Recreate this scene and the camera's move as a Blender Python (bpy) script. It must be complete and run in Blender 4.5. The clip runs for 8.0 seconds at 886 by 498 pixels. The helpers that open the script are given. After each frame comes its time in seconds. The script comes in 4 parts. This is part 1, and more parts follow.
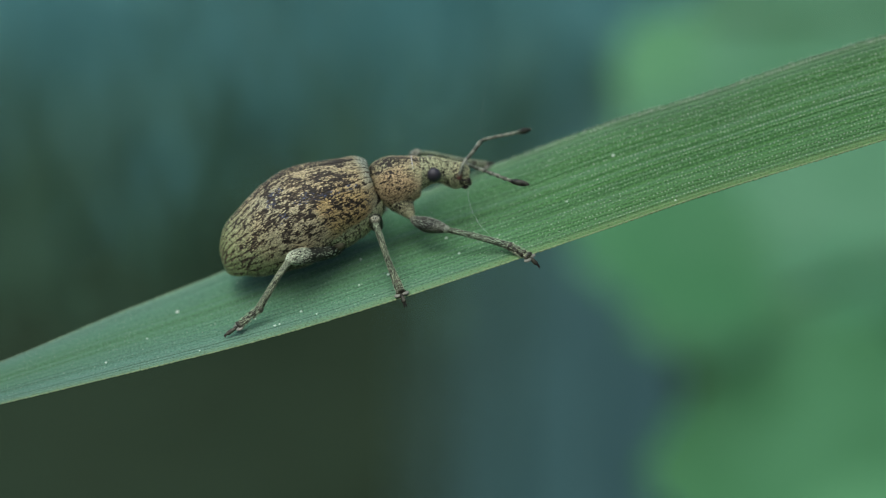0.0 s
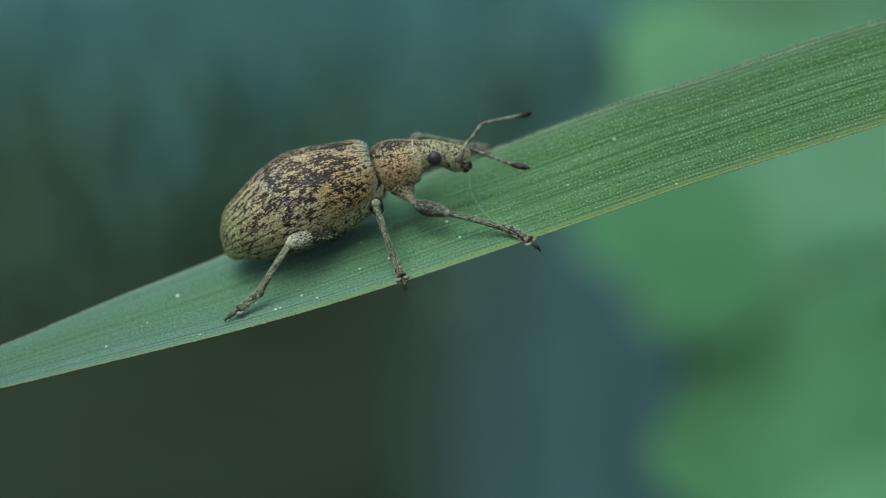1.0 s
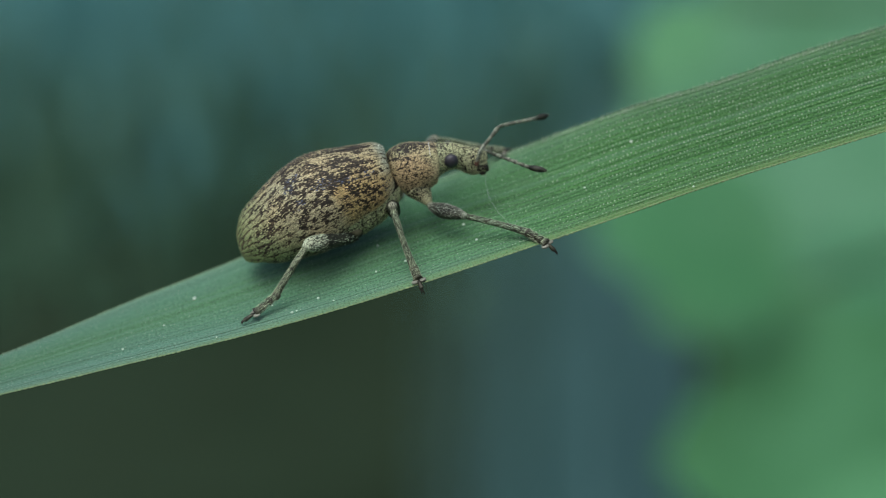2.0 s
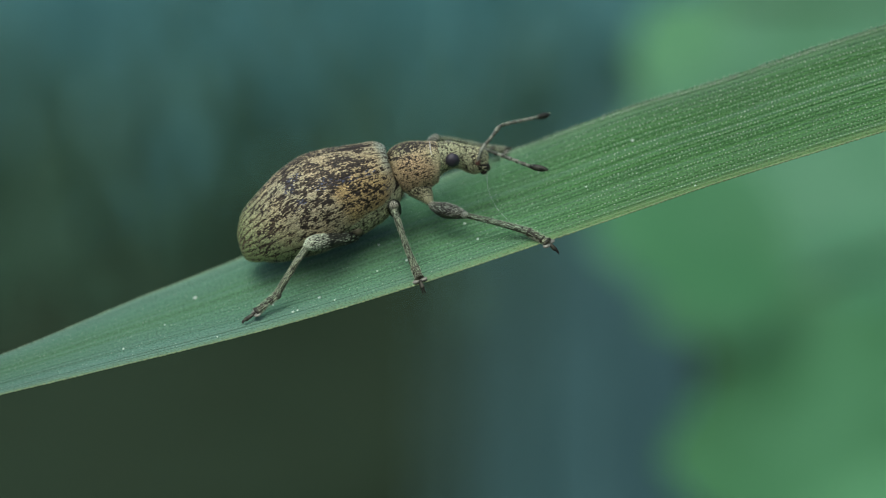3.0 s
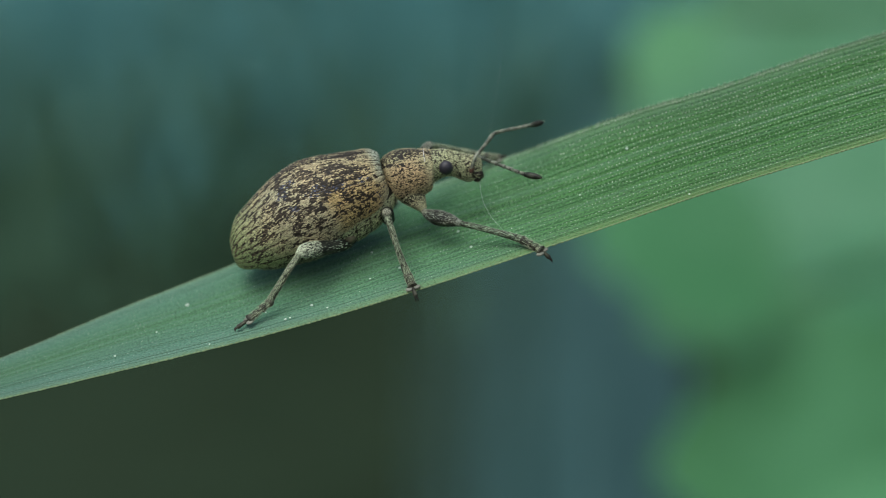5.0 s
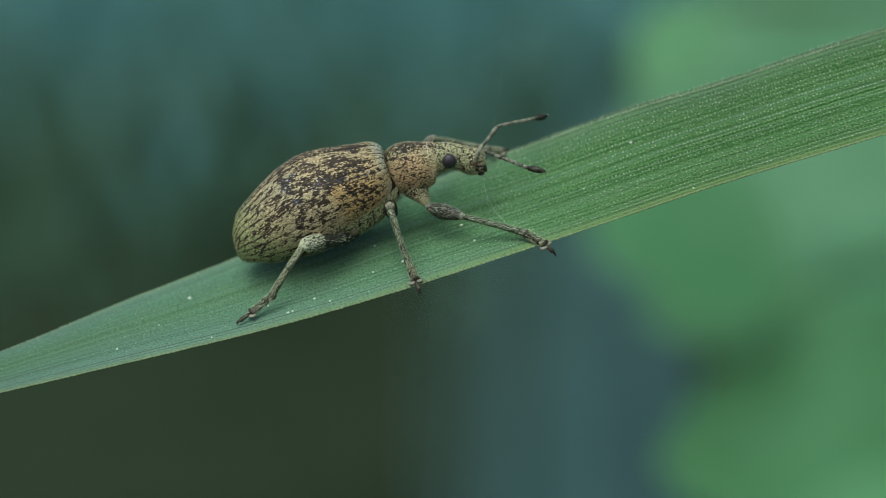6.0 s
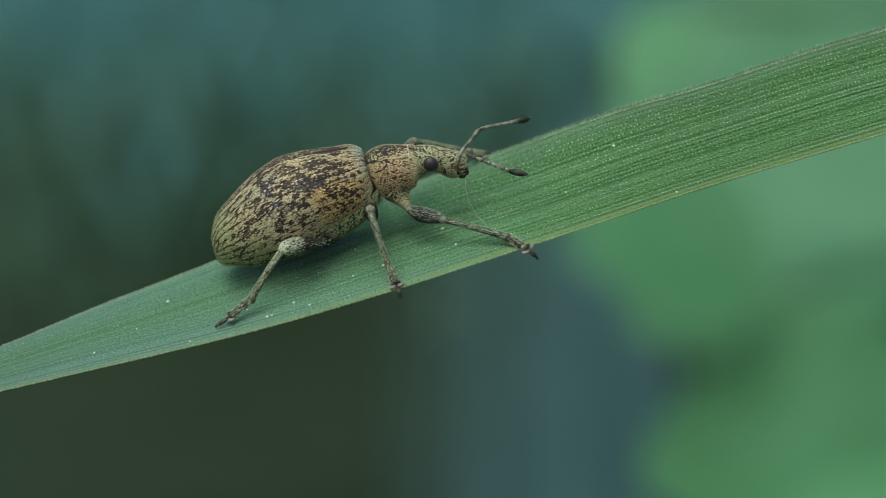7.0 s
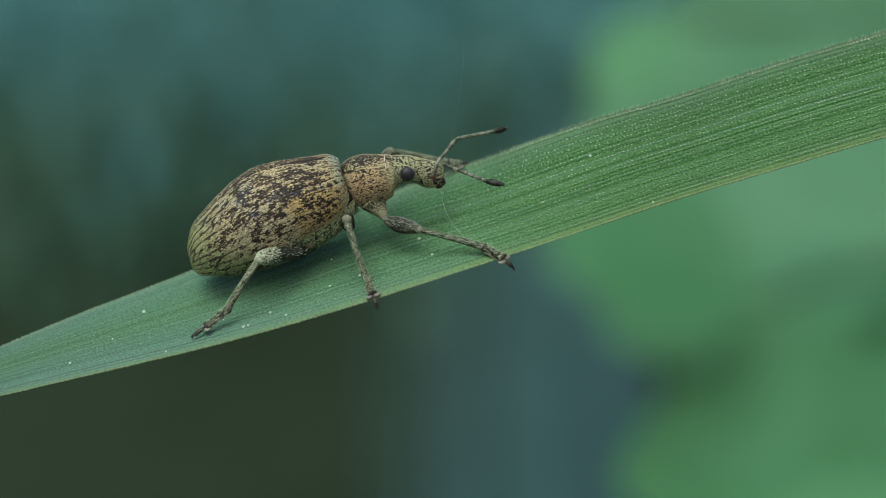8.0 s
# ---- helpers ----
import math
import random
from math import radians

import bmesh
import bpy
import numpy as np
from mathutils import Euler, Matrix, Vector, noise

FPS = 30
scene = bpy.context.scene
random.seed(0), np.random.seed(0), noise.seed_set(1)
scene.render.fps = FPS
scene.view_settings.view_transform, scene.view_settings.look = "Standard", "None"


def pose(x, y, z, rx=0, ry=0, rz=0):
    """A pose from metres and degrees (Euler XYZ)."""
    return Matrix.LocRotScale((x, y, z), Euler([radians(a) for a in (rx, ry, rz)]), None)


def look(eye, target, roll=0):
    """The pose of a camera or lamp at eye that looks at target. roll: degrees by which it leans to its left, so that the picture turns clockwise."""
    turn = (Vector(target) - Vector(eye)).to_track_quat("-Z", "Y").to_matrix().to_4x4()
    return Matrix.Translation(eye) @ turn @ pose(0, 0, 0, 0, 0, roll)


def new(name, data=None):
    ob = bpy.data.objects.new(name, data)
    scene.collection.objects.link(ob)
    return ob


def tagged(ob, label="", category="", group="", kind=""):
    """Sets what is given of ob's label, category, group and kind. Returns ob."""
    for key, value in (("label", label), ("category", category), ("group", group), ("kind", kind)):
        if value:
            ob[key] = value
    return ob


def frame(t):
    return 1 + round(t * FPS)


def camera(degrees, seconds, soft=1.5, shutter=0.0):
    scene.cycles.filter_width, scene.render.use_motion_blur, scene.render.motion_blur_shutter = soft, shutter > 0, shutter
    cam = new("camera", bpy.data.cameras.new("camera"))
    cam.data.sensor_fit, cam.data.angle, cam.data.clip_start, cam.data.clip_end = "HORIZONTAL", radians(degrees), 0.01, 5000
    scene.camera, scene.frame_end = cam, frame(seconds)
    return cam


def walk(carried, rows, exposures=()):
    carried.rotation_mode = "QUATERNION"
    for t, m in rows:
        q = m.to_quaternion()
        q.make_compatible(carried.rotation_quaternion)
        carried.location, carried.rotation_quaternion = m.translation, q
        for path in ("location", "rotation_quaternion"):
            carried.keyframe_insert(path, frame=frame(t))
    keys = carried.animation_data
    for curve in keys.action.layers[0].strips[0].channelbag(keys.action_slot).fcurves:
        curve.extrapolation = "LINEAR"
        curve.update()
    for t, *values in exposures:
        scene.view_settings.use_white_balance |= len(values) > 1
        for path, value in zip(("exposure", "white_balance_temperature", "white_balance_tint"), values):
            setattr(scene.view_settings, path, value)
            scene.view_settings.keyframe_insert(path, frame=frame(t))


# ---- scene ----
cam = camera(20.0, 8.0, soft=0.6)
# a macro lens focused on the near flank of the weevil
cam.data.dof.use_dof = True
cam.data.dof.focus_distance = 0.0634
cam.data.dof.aperture_fstop = 52.0
PATH = [
    (0.0, pose(0.002121, -0.063788, 0.017084, 74.994, 0.008, -0.014)),
    (0.2, pose(0.002121, -0.063711, 0.017064, 74.990, 0.003, -0.043)),
    (0.5, pose(0.002120, -0.063595, 0.017032, 74.875, -0.004, -0.000)),
    (0.7, pose(0.002121, -0.063634, 0.017043, 74.767, 0.005, -0.030)),
    (1.0, pose(0.002121, -0.063693, 0.017059, 74.622, 0.020, 0.000)),
    (1.2, pose(0.002121, -0.063693, 0.017059, 74.533, 0.045, 0.007)),
    (1.5, pose(0.002121, -0.063693, 0.017059, 74.594, 0.082, 0.154)),
    (1.7, pose(0.002121, -0.063668, 0.017052, 74.689, 0.091, 0.287)),
    (2.8, pose(0.002120, -0.063533, 0.017015, 74.661, 0.142, 0.414)),
    (3.0, pose(0.002120, -0.063508, 0.017009, 74.669, 0.151, 0.385)),
    (3.2, pose(0.002120, -0.063525, 0.017013, 74.712, 0.139, 0.302)),
    (3.5, pose(0.002120, -0.063550, 0.017020, 74.844, 0.121, 0.313)),
    (3.8, pose(0.002120, -0.063468, 0.016998, 74.868, 0.137, 0.375)),
    (4.0, pose(0.002119, -0.063413, 0.016983, 74.877, 0.147, 0.429)),
    (4.2, pose(0.002119, -0.063410, 0.016982, 74.876, 0.087, 0.394)),
    (4.5, pose(0.002119, -0.063404, 0.016980, 74.883, -0.004, 0.341)),
    (4.7, pose(0.002119, -0.063368, 0.016971, 74.877, -0.032, 0.302)),
    (5.8, pose(0.002118, -0.063168, 0.016916, 74.715, -0.182, 0.377)),
    (6.0, pose(0.002117, -0.063131, 0.016907, 74.699, -0.209, 0.398)),
    (6.2, pose(0.002117, -0.062983, 0.016866, 74.708, -0.258, 0.382)),
    (6.5, pose(0.002115, -0.062760, 0.016806, 74.754, -0.331, 0.280)),
    (6.8, pose(0.002114, -0.062628, 0.016770, 74.759, -0.411, 0.099)),
    (7.0, pose(0.002114, -0.062540, 0.016746, 74.786, -0.464, 0.017)),
    (7.2, pose(0.002114, -0.062547, 0.016748, 74.789, -0.522, -0.106)),
    (7.5, pose(0.002114, -0.062558, 0.016751, 74.779, -0.610, -0.322)),
    (7.6, pose(0.002114, -0.062546, 0.016748, 74.792, -0.614, -0.455)),
    (7.8, pose(0.002114, -0.062524, 0.016742, 74.865, -0.624, -0.579)),
    (8.0, pose(0.002114, -0.062501, 0.016736, 75.020, -0.633, -0.491)),
]
EXPOSURE = [(0.0, 0.54, 5960, 4), (4.7, 0.54, 5960, 4), (5.8, 0.54, 6170, 2), (8.0, 0.54, 6170, 2)]

# ---- daylight under a bright overcast sky ----
world = bpy.data.worlds.new("sky")
scene.world = world
world.use_nodes = True
sky = world.node_tree.nodes.new("ShaderNodeTexSky")
sky.sky_type = "NISHITA"
sky.sun_disc = False
sky.sun_elevation = radians(55)
sky.sun_rotation = radians(200)
sky.dust_density = 6.0
world.node_tree.links.new(sky.outputs[0], world.node_tree.nodes["Background"].inputs[0])
world.node_tree.nodes["Background"].inputs[1].default_value = 0.092
sun = new("sun", bpy.data.lights.new("sun", "SUN"))
sun.data.energy = 1.45
sun.data.angle = radians(38)
sun.data.color = (1.0, 0.96, 0.9)
sun.matrix_world = look((-0.32, -0.12, 1.0), (0, 0, 0))

MM = 0.001
rng = random.Random(7)


# ---- materials ----
class Nodes:
    """A short hand for building one node material."""

    def __init__(self, name):
        self.mat = bpy.data.materials.new(name)
        self.mat.use_nodes = True
        self.tree = self.mat.node_tree
        self.tree.nodes.clear()

    def add(self, kind, values=None, **props):
        n = self.tree.nodes.new(kind)
        if "operation" in props:
            n.operation = props["operation"]
        if "use_clamp" in props:
            n.use_clamp = props["use_clamp"]
        if "data_type" in props:
            n.data_type = props["data_type"]
        if "blend_type" in props:
            n.blend_type = props["blend_type"]
        if "interpolation_type" in props:
            n.interpolation_type = props["interpolation_type"]
        if "uv_map" in props:
            n.uv_map = props["uv_map"]
        for k, v in (values or {}).items():
            if isinstance(v, bpy.types.NodeSocket):
                self.tree.links.new(v, n.inputs[k])
            else:
                n.inputs[k].default_value = v
        return n

    def math(self, op, a, b=0.0, c=0.0, clamp=False):
        return self.add("ShaderNodeMath", {0: a, 1: b, 2: c}, operation=op, use_clamp=clamp).outputs[0]

    def mix(self, f, a, b, blend="MIX"):
        n = self.add("ShaderNodeMix", data_type="RGBA", blend_type=blend)
        for i, v in ((0, f), (6, a), (7, b)):
            if isinstance(v, bpy.types.NodeSocket):
                self.tree.links.new(v, n.inputs[i])
            else:
                n.inputs[i].default_value = v if i == 0 else (*v, 1.0)
        return n.outputs[2]

    def ramp(self, f, lo, hi):
        return self.add("ShaderNodeMapRange", {0: f, 1: lo, 2: hi}, interpolation_type="SMOOTHSTEP").outputs[0]

    def coords(self):
        return self.add("ShaderNodeTexCoord").outputs["Object"]

    def scaled(self, vec, s):
        return self.add("ShaderNodeVectorMath", {0: vec, 1: s}, operation="MULTIPLY").outputs[0]

    def noise(self, vec, scale, detail=3.0, rough=0.55):
        return self.add("ShaderNodeTexNoise", {"Vector": vec, "Scale": scale, "Detail": detail, "Roughness": rough}).outputs[0]

    def bump(self, h, strength, distance):
        return self.add("ShaderNodeBump", {"Height": h, "Strength": strength, "Distance": distance}).outputs[0]

    def out(self, shader):
        o = self.add("ShaderNodeOutputMaterial", {0: shader})
        return self.mat

    def surface(self, color, rough=0.5, normal=None, spec=0.5, sheen=0.0, coat=0.0, translucent=0.0, glow=None, metal=0.0):
        v = {"Base Color": color if isinstance(color, bpy.types.NodeSocket) else (*color, 1.0), "Roughness": rough,
             "Specular IOR Level": spec, "Sheen Weight": sheen, "Coat Weight": coat, "Metallic": metal}
        if normal is not None:
            v["Normal"] = normal
        b = self.add("ShaderNodeBsdfPrincipled", v).outputs[0]
        if translucent:
            tv = {"Color": glow if glow is not None else v["Base Color"]}
            t = self.add("ShaderNodeBsdfTranslucent", tv).outputs[0]
            b = self.add("ShaderNodeMixShader", {0: translucent, 1: b, 2: t}).outputs[0]
        return self.out(b)


def cuticle_material():
    n = Nodes("dark_cuticle")
    c = n.coords()
    a = n.noise(c, 900, 4)
    f = n.noise(c, 14000, 3)
    col = n.mix(n.ramp(a, 0.4, 0.65), (0.017, 0.014, 0.010), (0.027, 0.023, 0.019))
    h = n.math("ADD", f, n.math("MULTIPLY", n.noise(c, 30000, 2), 0.5))
    return n.surface(col, n.math("MULTIPLY_ADD", f, 0.25, 0.42), n.bump(h, 0.6, 0.000012), spec=0.2)


def scale_material(name, base, second, third, green=0.0, warm=None, gloss=0.3):
    """Overlapping waxy scales: each one with a tone of its own, and patches of tone over the body."""
    n = Nodes(name)
    c = n.coords()
    own = n.add("ShaderNodeNewGeometry").outputs["Random Per Island"]
    patch = n.noise(c, 700, 3)
    col = n.mix(n.ramp(patch, 0.42, 0.62), base, second)
    col = n.mix(n.ramp(n.noise(c, 430, 2), 0.5, 0.68), col, third)
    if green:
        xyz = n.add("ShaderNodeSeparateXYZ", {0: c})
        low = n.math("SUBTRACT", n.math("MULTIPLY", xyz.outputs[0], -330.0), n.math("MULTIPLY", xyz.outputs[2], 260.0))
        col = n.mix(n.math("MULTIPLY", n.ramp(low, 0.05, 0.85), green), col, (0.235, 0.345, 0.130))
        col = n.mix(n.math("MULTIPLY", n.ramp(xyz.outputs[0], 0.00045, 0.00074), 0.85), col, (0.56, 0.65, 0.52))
    if warm:
        # a warmer patch on the flank
        spot, reach, tone = warm
        away = n.add("ShaderNodeVectorMath", {0: c, 1: spot}, operation="DISTANCE").outputs["Value"]
        away = n.math("MULTIPLY_ADD", n.math("SUBTRACT", n.noise(c, 1500, 2), 0.5), reach * 1.2, away)
        col = n.mix(n.math("MULTIPLY", n.ramp(away, reach, reach * 0.35), 0.75), col, tone)
    dim = n.math("MULTIPLY_ADD", n.math("POWER", own, 1.4), 0.85, 0.40)
    col = n.mix(1.0, col, n.add("ShaderNodeCombineColor", {0: dim, 1: dim, 2: dim}).outputs[0], "MULTIPLY")
    return n.surface(col, 0.5, spec=gloss, metal=0.08 if gloss > 0.2 else 0.0)


def leg_material(name="leg_cuticle", dark=(0.010, 0.011, 0.008), pale=(0.036, 0.040, 0.027)):
    n = Nodes(name)
    c = n.coords()
    a = n.noise(c, 5200, 3)
    col = n.mix(n.ramp(a, 0.42, 0.62), dark, pale)
    return n.surface(col, 0.5, n.bump(n.noise(c, 16000, 2), 0.5, 0.00001), spec=0.22)


def eye_material():
    n = Nodes("compound_eye")
    c = n.coords()
    v = n.add("ShaderNodeTexVoronoi", {"Vector": c, "Scale": 30000.0}).outputs[0]
    return n.surface((0.022, 0.020, 0.027), 0.48, n.bump(v, 0.5, 0.000014), spec=0.5)


def blade_material():
    n = Nodes("grass_blade_surface")
    uv = n.add("ShaderNodeUVMap", uv_map="run").outputs[0]
    s = n.add("ShaderNodeSeparateXYZ", {0: uv})
    u, v = s.outputs[0], s.outputs[1]
    wander = n.math("MULTIPLY_ADD", n.noise(n.scaled(uv, (0.02, 6.0, 1.0)), 1.0, 2), 0.10, v)
    vein = n.math("MULTIPLY_ADD", n.math("SINE", n.math("MULTIPLY", wander, 2 * math.pi * 24)), 0.5, 0.5)
    fine = n.noise(n.scaled(uv, (0.25, 110.0, 1.0)), 1.0, 3)
    cells = n.noise(n.scaled(uv, (14.0, 70.0, 1.0)), 1.0, 2)
    streak = n.noise(n.scaled(uv, (0.07, 26.0, 1.0)), 1.0, 5, 0.7)
    blotch = n.noise(n.scaled(uv, (0.35, 5.0, 1.0)), 1.0, 3)
    grain = n.noise(n.scaled(uv, (9.0, 150.0, 1.0)), 1.0, 2)
    col = n.mix(n.ramp(vein, 0.25, 0.95), (0.029, 0.122, 0.018), (0.080, 0.240, 0.046))
    col = n.mix(n.math("MULTIPLY", n.ramp(streak, 0.47, 0.66), 0.7), col, (0.150, 0.325, 0.150))
    col = n.mix(n.math("MULTIPLY", n.ramp(blotch, 0.46, 0.70), 0.5), col, (0.062, 0.140, 0.055))
    col = n.mix(n.math("MULTIPLY", n.ramp(grain, 0.48, 0.70), 0.6), col, (0.150, 0.335, 0.120))
    bands = n.noise(n.scaled(uv, (0.012, 15.0, 1.0)), 1.0, 2)
    col = n.mix(n.math("MULTIPLY", n.ramp(bands, 0.52, 0.64), 0.5), col, (0.150, 0.300, 0.178))
    col = n.mix(n.math("MULTIPLY", n.ramp(bands, 0.47, 0.36), 0.5), col, (0.036, 0.142, 0.026))
    # sky reflection, put into the colour as a bluish tint, grows towards the tip
    sky_tint = n.math("MULTIPLY", n.ramp(n.math("MULTIPLY_ADD", n.math("SUBTRACT", streak, 0.5), 7.0, u), 7.5, -8.0), n.math("MULTIPLY_ADD", n.math("ABSOLUTE", n.math("MULTIPLY_ADD", v, 2.0, -1.1)), 0.65, 0.28))
    col = n.mix(sky_tint, col, (0.140, 0.295, 0.240))
    band = n.math("MULTIPLY", n.ramp(v, 0.20, 0.02), n.ramp(n.noise(n.scaled(uv, (0.5, 12.0, 1.0)), 1.0, 3), 0.35, 0.65))
    col = n.mix(n.math("MULTIPLY", band, 0.45), col, (0.165, 0.255, 0.125))
    # the margin on the near side is paler towards the tip
    margin = n.math("MULTIPLY", n.ramp(v, 0.24, 0.02), n.ramp(u, 5.0, 0.0))
    col = n.mix(n.math("MULTIPLY", margin, 0.55), col, (0.165, 0.305, 0.225))
    # a pale yellowish rim along both edges
    rim = n.math("ABSOLUTE", n.math("MULTIPLY_ADD", v, 2.0, -1.0))
    col = n.mix(n.math("MULTIPLY", n.ramp(rim, 0.83, 0.93), n.math("MULTIPLY_ADD", n.ramp(u, -4.0, 4.0), 0.30, 0.42)), col, (0.215, 0.345, 0.125))
    col = n.mix(n.math("MULTIPLY", n.ramp(v, 0.80, 0.99), 0.6), col, (0.175, 0.330, 0.215))
    spark = n.noise(n.scaled(uv, (17.0, 62.0, 1.0)), 1.0, 1)
    col = n.mix(n.math("MULTIPLY", n.ramp(spark, 0.50, 0.64), 0.75), col, n.mix(sky_tint, (0.135, 0.330, 0.110), (0.190, 0.385, 0.290)))
    col = n.mix(n.math("MULTIPLY", n.ramp(spark, 0.47, 0.34), 0.55), col, (0.030, 0.108, 0.036))
    lines = n.noise(n.scaled(uv, (0.05, 75.0, 1.0)), 1.0, 2)
    col = n.mix(n.math("MULTIPLY", n.ramp(lines, 0.44, 0.32), 0.7), col, (0.018, 0.080, 0.018))
    h = n.math("ADD", n.math("MULTIPLY_ADD", cells, 1.4, fine), n.math("ADD", grain, streak))
    rough = n.math("MULTIPLY_ADD", grain, 0.2, 0.42)
    return n.surface(col, rough, n.bump(h, 0.8, 0.00007), spec=0.28, sheen=0.08, translucent=0.22, glow=col)


def wax_material(name, color, rough=0.3, translucent=0.3):
    n = Nodes(name)
    a = n.noise(n.coords(), 2500, 2)
    col = n.mix(n.ramp(a, 0.35, 0.7), tuple(x * 0.8 for x in color), color)
    return n.surface(col, rough, translucent=translucent, glow=col)


def far_leaf_material(name, dark, light, rough=0.5, scale=60):
    n = Nodes(name)
    c = n.coords()
    a = n.noise(c, scale, 4)
    b = n.noise(c, scale * 9, 3)
    col = n.mix(n.ramp(a, 0.35, 0.68), dark, light)
    col = n.mix(n.math("MULTIPLY", n.ramp(b, 0.45, 0.7), 0.3), col, tuple(x * 0.75 for x in dark))
    return n.surface(col, rough, n.bump(b, 0.4, 0.0006), spec=0.3, translucent=0.3, glow=col)


def soil_material():
    n = Nodes("shaded_soil_and_moss")
    c = n.coords()
    a = n.noise(c, 4.0, 5)
    b = n.noise(c, 60.0, 4)
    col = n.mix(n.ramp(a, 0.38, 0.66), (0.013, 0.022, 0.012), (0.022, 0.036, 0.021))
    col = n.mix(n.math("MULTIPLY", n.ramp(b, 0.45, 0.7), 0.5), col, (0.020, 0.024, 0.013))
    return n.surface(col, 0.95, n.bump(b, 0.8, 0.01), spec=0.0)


CUTICLE = cuticle_material()
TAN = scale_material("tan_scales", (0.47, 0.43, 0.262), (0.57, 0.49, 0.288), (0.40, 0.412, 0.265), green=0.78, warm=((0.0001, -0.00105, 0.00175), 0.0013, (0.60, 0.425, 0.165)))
BROWN = scale_material("dark_brown_scales", (0.074, 0.060, 0.042), (0.175, 0.140, 0.088), (0.050, 0.048, 0.044), gloss=0.12)
SLATE = scale_material("slate_blue_scales", (0.092, 0.114, 0.182), (0.112, 0.140, 0.215), (0.070, 0.080, 0.122), gloss=0.2)
RUST = leg_material("rust_brown_cuticle", (0.060, 0.028, 0.020), (0.130, 0.070, 0.050))
COPPER = scale_material("copper_scales", (0.54, 0.465, 0.27), (0.61, 0.465, 0.275), (0.40, 0.48, 0.245), warm=((0.0014, -0.00058, 0.00185), 0.00058, (0.63, 0.46, 0.245)))
OLIVE = scale_material("olive_scales", (0.50, 0.53, 0.30), (0.58, 0.56, 0.33), (0.42, 0.50, 0.31))
DUSK = scale_material("dusky_scales", (0.36, 0.38, 0.29), (0.44, 0.44, 0.32), (0.28, 0.33, 0.27))
GREY = scale_material("grey_green_hairs", (0.35, 0.42, 0.265), (0.41, 0.46, 0.30), (0.27, 0.36, 0.235))
MINT = scale_material("mint_scales", (0.62, 0.74, 0.53), (0.71, 0.77, 0.55), (0.53, 0.70, 0.53))
LEG = leg_material()
SHIN = leg_material("shin_cuticle", (0.020, 0.024, 0.015), (0.068, 0.080, 0.050))
HIPS = leg_material("tan_hip_cuticle", (0.034, 0.032, 0.020), (0.098, 0.092, 0.056))
FOOT = leg_material("foot_cuticle", (0.016, 0.014, 0.011), (0.058, 0.049, 0.036))
FEELER = leg_material("feeler_cuticle", (0.070, 0.076, 0.058), (0.200, 0.212, 0.165))
EYE = eye_material()
BLADE = blade_material()
DOT = wax_material("pale_wax_papilla", (0.86, 0.95, 0.80), 0.2)
FUZZ = wax_material("pale_edge_fuzz", (0.42, 0.55, 0.40))
TOOTH = wax_material("pale_margin_tooth", (0.31, 0.41, 0.20))
POLLEN = wax_material("cream_pollen", (0.80, 0.92, 0.80), 0.5)
SILK = wax_material("white_silk", (0.75, 0.78, 0.80), 0.25)
TARSUS = leg_material("tarsus_cuticle", (0.026, 0.026, 0.018), (0.088, 0.090, 0.062))
PAD = wax_material("pale_foot_pad", (0.28, 0.29, 0.23), 0.4)
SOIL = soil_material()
GREEN_FAR = far_leaf_material("broad_leaf_green", (0.059, 0.216, 0.096), (0.091, 0.268, 0.138))
LIME_FAR = far_leaf_material("broad_leaf_light_green", (0.079, 0.250, 0.100), (0.115, 0.312, 0.142))
DEEP_FAR = far_leaf_material("broad_leaf_deep_green", (0.053, 0.184, 0.066), (0.083, 0.248, 0.106))
TEAL_FAR = far_leaf_material("glaucous_grass", (0.126, 0.266, 0.278), (0.168, 0.338, 0.350))
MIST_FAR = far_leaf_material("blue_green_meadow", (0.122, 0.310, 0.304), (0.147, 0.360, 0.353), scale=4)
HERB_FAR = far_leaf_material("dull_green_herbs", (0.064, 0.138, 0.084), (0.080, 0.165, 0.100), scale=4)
STALK = far_leaf_material("green_stalk", (0.050, 0.110, 0.040), (0.080, 0.150, 0.060))


# ---- mesh helpers, all in millimetres ----
def mesh_of(name, verts, faces, material, smooth=True):
    me = bpy.data.meshes.new(name)
    me.from_pydata([(x * MM, y * MM, z * MM) for x, y, z in verts], [], faces)
    me.materials.append(material)
    if smooth:
        me.shade_smooth()
    me.update()
    return me


def part(name, data, material, parent=None, label="", smooth=True, kind=""):
    ob = new(name, mesh_of(name, data[0], data[1], material, smooth))
    ob.parent = parent
    return tagged(ob, label=label, kind=kind)


def joined(pieces):
    verts, faces = [], []
    for v, f in pieces:
        k = len(verts)
        verts += v
        faces += [tuple(i + k for i in q) for q in f]
    return verts, faces


def spline(rows, t):
    """Catmull-Rom through the rows, t from 0 to 1."""
    k = min(max(t, 0.0), 1.0) * (len(rows) - 1)
    i = min(int(k), len(rows) - 2)
    s = k - i
    p = [rows[max(0, min(len(rows) - 1, i + d))] for d in (-1, 0, 1, 2)]
    return [0.5 * (2 * b + (c - a) * s + (2 * a - 5 * b + 4 * c - d) * s * s + (3 * b - a - 3 * c + d) * s ** 3)
            for a, b, c, d in zip(*p)]


